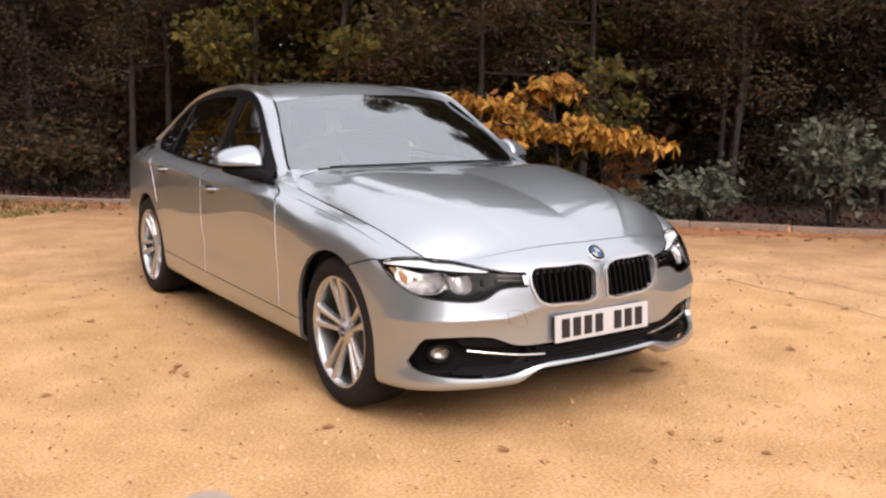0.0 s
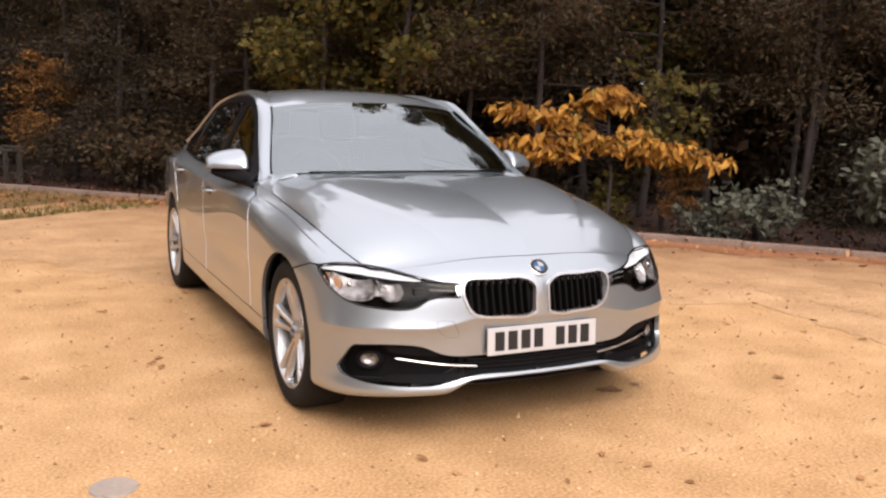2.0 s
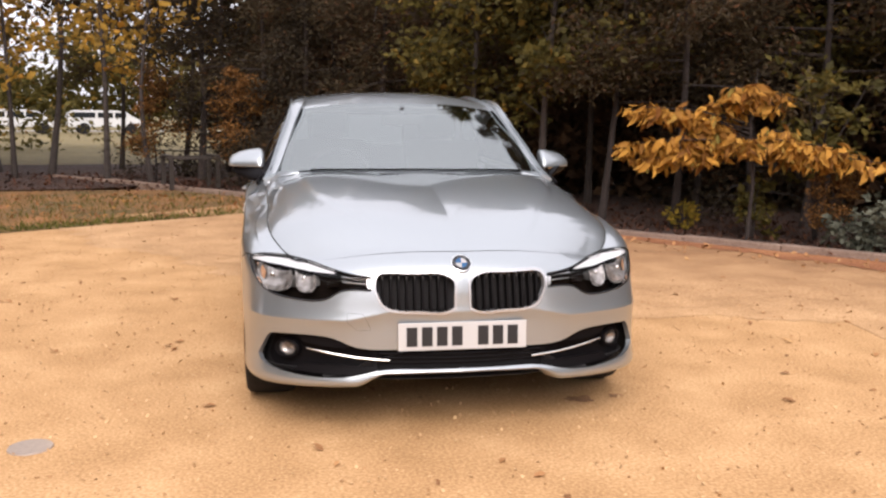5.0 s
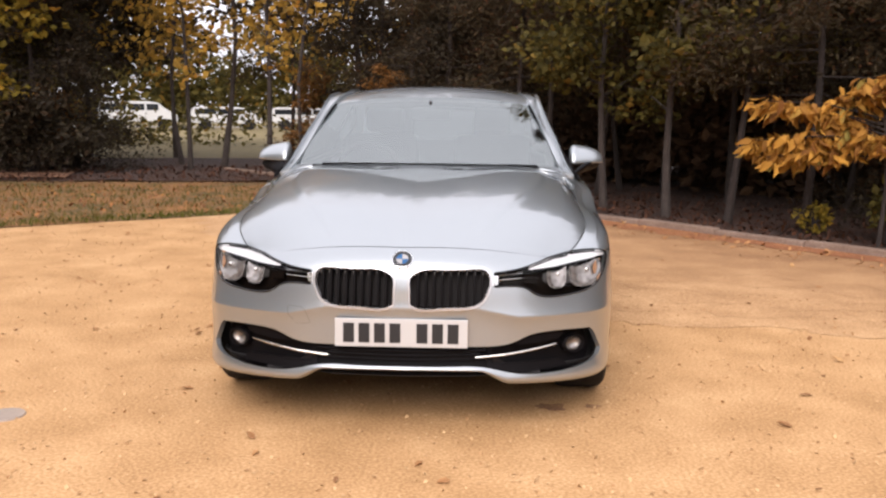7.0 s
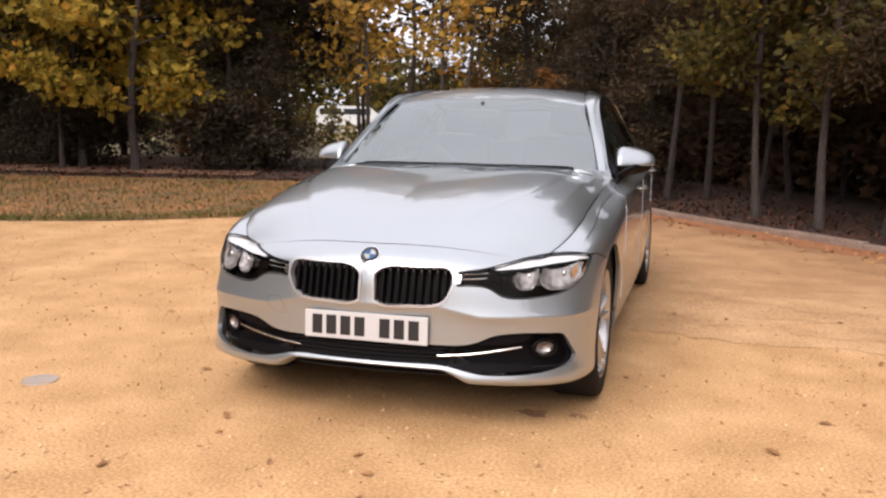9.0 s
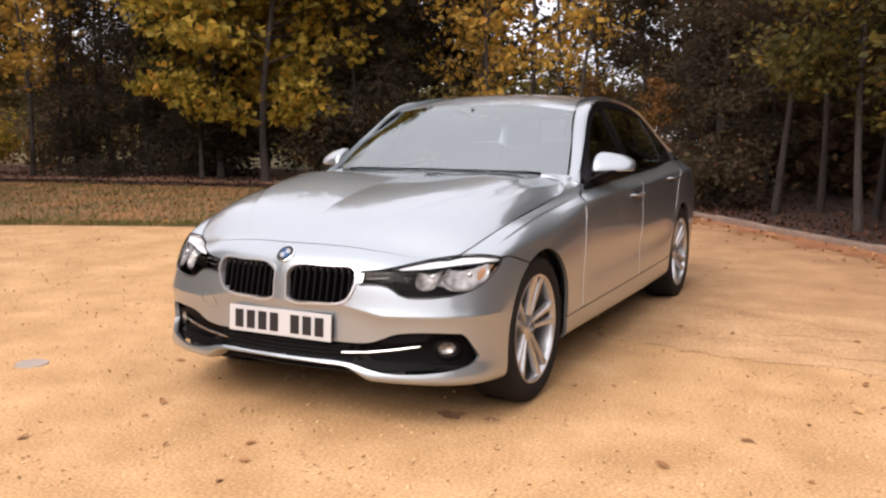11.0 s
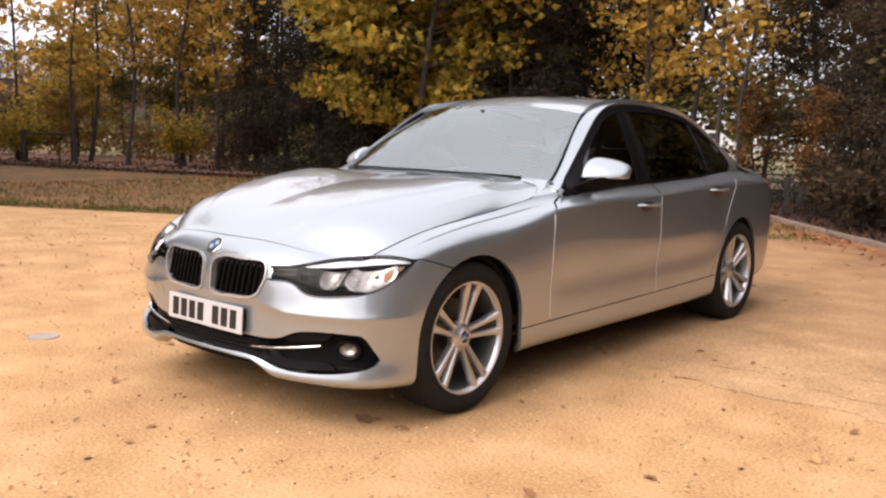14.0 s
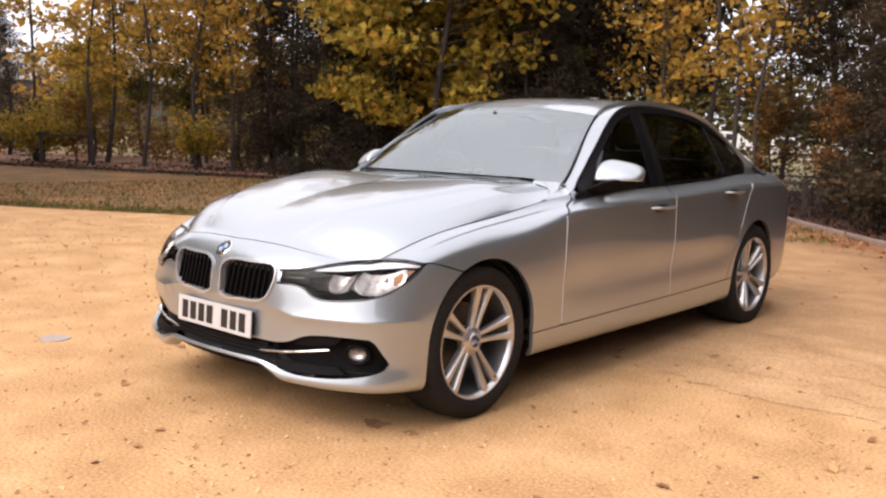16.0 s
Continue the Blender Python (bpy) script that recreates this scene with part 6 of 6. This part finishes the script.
(lid + lid.mirrored()).link("boot_lid", PAINT, car)
for side, half in ((1, left_flank), (-1, right_flank)):
    half.clip(lambda p: polygon_depth(p[:, 1], p[:, 2], [(3.54, 0.82), (3.52, 0.90), (3.60, 0.925), (3.75, 0.925), (3.80, 0.78), (3.65, 0.78)])).pushed(-0.004).edged(0.01).link("tail_lamp", RED, car, "red tail lamp")

# dark inner shell, wheel housings and floor pan
depth = np.where(flank[::6, :, 1] < -0.15, 0.075, 0.035)
nn = left_flank.n.reshape(flank.shape)[::6]
inside = flank[::6] - nn * depth[:, :, None]
shell = Skin.grid(inside[:, ::4])
shell = (shell + shell.mirrored()).clip(lambda p: arch(p, 0.01))
shell.link("inner_shell", UNDER, car)
bm = bmesh.new()
box(bm, (0, 1.55, 0.215), (1.30, 4.2, 0.03), 0.01)
box(bm, (0, -0.42, 0.235), (1.10, 0.42, 0.02), 0.005)
part("floor_pan", bm, UNDER, car)
for y in (0.0, AXLE):
    for side in (1, -1):
        bm = bmesh.new()
        prof = [(0.352, side * 0.835), (0.356, side * 0.60), (0.30, side * 0.565), (0.0, side * 0.56)]
        lathe(bm, prof, 40)
        bmesh.ops.delete(bm, geom=[f for f in bm.faces if f.calc_center_median().z < -0.16], context="FACES")
        part("wheel_housing", bm, UNDER, car, at=Matrix.Translation((0, y, 0.335)))

# door mirrors: a flat-faced shell, swept back towards its tip
for side in (1, -1):
    bm = bmesh.new()
    bmesh.ops.create_uvsphere(bm, u_segments=44, v_segments=28, radius=1)
    for q in bm.verts:
        x, y, z = q.co
        x, y, z = (math.copysign(abs(c) ** e, c) for c, e in ((x, 0.32 if x < 0 else 0.62), (y, 0.70), (z, 0.55 if z > 0 else 0.30)))
        out = (x + 1) / 2
        top = 0.098 * (1 - 0.46 * out**1.6)
        deep = (0.030 if y > 0 else 0.088 * (1 - 0.35 * out))
        q.co = Vector((side * (0.792 + 0.202 * out), 1.00 + 0.075 * out + deep * y + 0.055 * max(z, 0) ** 1.3, 0.988 + (top * z if z > 0 else 0.012 * z) + 0.004 * out))
    cap = part("door_mirror", bm, PAINT, car, "silver door mirror on a black foot", smooth=True)
    bm = bmesh.new()
    pts = curve([(0.800, 0.84, 0.925), (0.835, 0.90, 0.938), (0.875, 0.98, 0.955), (0.965, 1.065, 0.966)], 12)
    tube(bm, [(side * a, b_, c) for a, b_, c in pts], [0.014, 0.024, 0.034, 0.042, 0.047, 0.048, 0.048, 0.047, 0.044, 0.040, 0.032, 0.018], 12, 0.42)
    part("mirror_foot", bm, BLACK_TRIM, cap, "black mirror foot", smooth=True)
    bm = bmesh.new()
    bmesh.ops.create_uvsphere(bm, u_segments=24, v_segments=12, radius=1, matrix=Matrix.Translation((side * 0.905, 1.085, 1.012)) @ Matrix.Rotation(side * 0.42, 4, "Z") @ Matrix.Diagonal((0.074, 0.010, 0.046, 1)))
    part("mirror_glass", bm, CHROME, cap, smooth=True)


# wheels: five twin spokes
DARK_CAP = tone(material("enamel_cap", (0.05, 0.07, 0.12), 0.25), [(0.45, (0.02, 0.03, 0.06)), (0.55, (0.30, 0.34, 0.40))], scale=45, detail=1)


def wheel(name_label):
    hub = thing("wheel", name_label, "wheel")
    bm = bmesh.new()
    lathe(bm, [(0.232, -0.105), (0.262, -0.112), (0.300, -0.110), (0.320, -0.098), (0.327, -0.07), (WHEEL_R, -0.03), (WHEEL_R, 0.03), (0.327, 0.07), (0.320, 0.096), (0.306, 0.109), (0.28, 0.112), (0.255, 0.109), (0.240, 0.100), (0.232, 0.092)], 72)
    part("tyre", bm, TYRE, hub, "black road tyre dusted with sand", smooth=True)
    bm = bmesh.new()
    lathe(bm, [(0.243, 0.099), (0.241, 0.106), (0.235, 0.105), (0.229, 0.098), (0.225, 0.086)], 72)
    part("rim", bm, ALLOY, hub, "silver alloy rim", smooth=True)
    bm = bmesh.new()
    lathe(bm, [(0.2255, 0.087), (0.222, 0.07), (0.215, 0.0), (0.218, -0.09), (0.236, -0.105)], 72)
    part("rim_barrel", bm, ALLOY_BARREL, hub, "silver inner barrel of the rim", smooth=True)
    bm = bmesh.new()
    lathe(bm, [(0.001, 0.0), (0.155, 0.0), (0.155, -0.02), (0.06, -0.02)], 48)
    part("brake_disc", bm, DISC, hub, smooth=True)
    bm = bmesh.new()
    lathe(bm, [(0.001, -0.055), (0.222, -0.055)], 40)
    part("wheel_back", bm, UNDER, hub)
    for k in range(5):
        a0 = math.pi / 2 + 2 * math.pi * k / 5
        for sgn in (1, -1):
            bm = bmesh.new()
            rows_ = []
            for r, wdt, spread, x in ((0.045, 0.0135, 0.33, 0.070), (0.085, 0.0115, 0.222, 0.077), (0.14, 0.0132, 0.182, 0.087), (0.19, 0.0165, 0.170, 0.096), (0.222, 0.0195, 0.166, 0.101), (0.234, 0.022, 0.166, 0.102)):
                a = a0 + sgn * spread
                c, t = Vector((x, r * math.cos(a), r * math.sin(a))), Vector((0, -math.sin(a), math.cos(a)))
                rows_.append([c + t * wdt * q + Vector((dx, 0, 0)) for q, dx in ((-1.0, -0.03), (-0.9, -0.006), (-0.55, 0), (0.55, 0), (0.9, -0.006), (1.0, -0.03))])
            vs = [[bm.verts.new(q) for q in row] for row in rows_]
            for p0, p1 in zip(vs, vs[1:]):
                for j in range(5):
                    bm.faces.new((p0[j], p0[j + 1], p1[j + 1], p1[j]))
            part("spoke", bm, ALLOY, hub, smooth=True)
        bm = bmesh.new()
        web = []
        for r, x in ((0.05, 0.045), (0.12, 0.050), (0.18, 0.062), (0.230, 0.082)):
            web.append([bm.verts.new((x, r * math.cos(a0 + q), r * math.sin(a0 + q))) for q in (-0.13, 0, 0.13)])
        for p0, p1 in zip(web, web[1:]):
            for j in range(2):
                bm.faces.new((p0[j], p0[j + 1], p1[j + 1], p1[j]))
        part("spoke_web", bm, ALLOY_DARK, hub, smooth=True)
        bm = bmesh.new()
        bmesh.ops.create_cone(bm, cap_ends=True, segments=10, radius1=0.009, radius2=0.008, depth=0.012, matrix=Matrix.Translation((0.062, 0.056 * math.cos(a0 + 0.63), 0.056 * math.sin(a0 + 0.63))) @ Matrix.Rotation(radians(90), 4, "Y"))
        part("wheel_bolt", bm, ALLOY_DARK, hub, smooth=True)
    bm = bmesh.new()
    lathe(bm, [(0.070, 0.045), (0.066, 0.064), (0.054, 0.073), (0.040, 0.078), (0.034, 0.084), (0.0, 0.086)], 40)
    part("hub", bm, ALLOY, hub, smooth=True)
    bm = bmesh.new()
    lathe(bm, [(0.027, 0.0855), (0.023, 0.0885), (0.0, 0.089)], 32)
    part("centre_cap", bm, DARK_CAP, hub, "round centre cap", smooth=True)
    bm = bmesh.new()
    tube(bm, [(0.086, 0.215 * math.cos(5.5), 0.215 * math.sin(5.5)), (0.105, 0.205 * math.cos(5.5), 0.205 * math.sin(5.5))], 0.004, 6)
    part("valve", bm, PLATE_INK, hub)
    return hub


first_wheel = wheel("five-spoke alloy wheel with road tyre")
first_wheel.parent = car
first_wheel.matrix_basis = pose(0.758, 0, WHEEL_R, -10, 0, 0)
for x, y, turn, spin in ((0.770, AXLE, 0, 22), (-0.758, 0, 180, 10), (-0.770, AXLE, 180, 30)):
    w_ = copy_thing(first_wheel, pose(x, y, WHEEL_R, 0, 0, turn) @ pose(0, 0, 0, spin))

# cabin: dashboard, steering wheel, seats, inside mirror
dash = np.stack([np.stack([x * np.ones(8), 0.70 + np.array([0.0, 0.1, 0.22, 0.34, 0.44, 0.48, 0.47, 0.45]) + 0.10 * x * x, np.array([0.955, 0.955, 0.960, 0.965, 0.955, 0.93, 0.85, 0.60])], 1) for x in np.linspace(-0.74, 0.74, 24)], 0)
Skin.grid(dash).link("dashboard", CABIN, car, "black dashboard")
bm = bmesh.new()
ring_pts = [(-0.37 + 0.185 * math.cos(a), 1.24 - 0.06 * math.sin(a), 0.90 + 0.175 * math.sin(a)) for a in np.linspace(0, 2 * math.pi, 40)[:-1]]
tube(bm, ring_pts, 0.015, 8, closed=True)
box(bm, (-0.37, 1.22, 0.90), (0.34, 0.03, 0.05), 0.01)
box(bm, (-0.37, 1.215, 0.89), (0.15, 0.05, 0.13), 0.02)
part("steering_wheel", bm, CABIN, car, "black steering wheel", smooth=True)


def seat_part(x, y, wide, high, name):
    bm = bmesh.new()
    lean = Matrix.Rotation(radians(-18), 4, "X")
    box(bm, (x, y, 0.50), (wide, 0.52, 0.20), 0.05)
    box(bm, (x, y + 0.33, 0.50 + high / 2), (wide, 0.15, high), 0.05, lean)
    seat_ob = part(name, bm, SEAT, car, "dark cloth seat", smooth=True)
    for dx in ((0,) if wide < 0.8 else (-0.36, 0.36)):
        bm = bmesh.new()
        box(bm, (x + dx, y + 0.35 + high * 0.42, 0.58 + high), (0.26, 0.10, 0.17), 0.04, lean)
        part("headrest", bm, SEAT, seat_ob, smooth=True)


seat_part(-0.37, 1.50, 0.50, 0.62, "front_seat")
seat_part(0.37, 1.50, 0.50, 0.62, "front_seat")
seat_part(0.0, 2.28, 1.24, 0.56, "rear_bench")
bm = bmesh.new()
box(bm, (0, 1.12, 1.245), (0.235, 0.035, 0.065), 0.015)
tube(bm, [(0, 1.13, 1.26), (0, 1.16, 1.315)], 0.012, 8)
part("inside_mirror", bm, CABIN, car, "black interior mirror and sensor housing", smooth=True)
bm = bmesh.new()
box(bm, (0, 1.6, 0.30), (1.40, 2.6, 0.05))
part("cabin_floor", bm, CABIN, car)
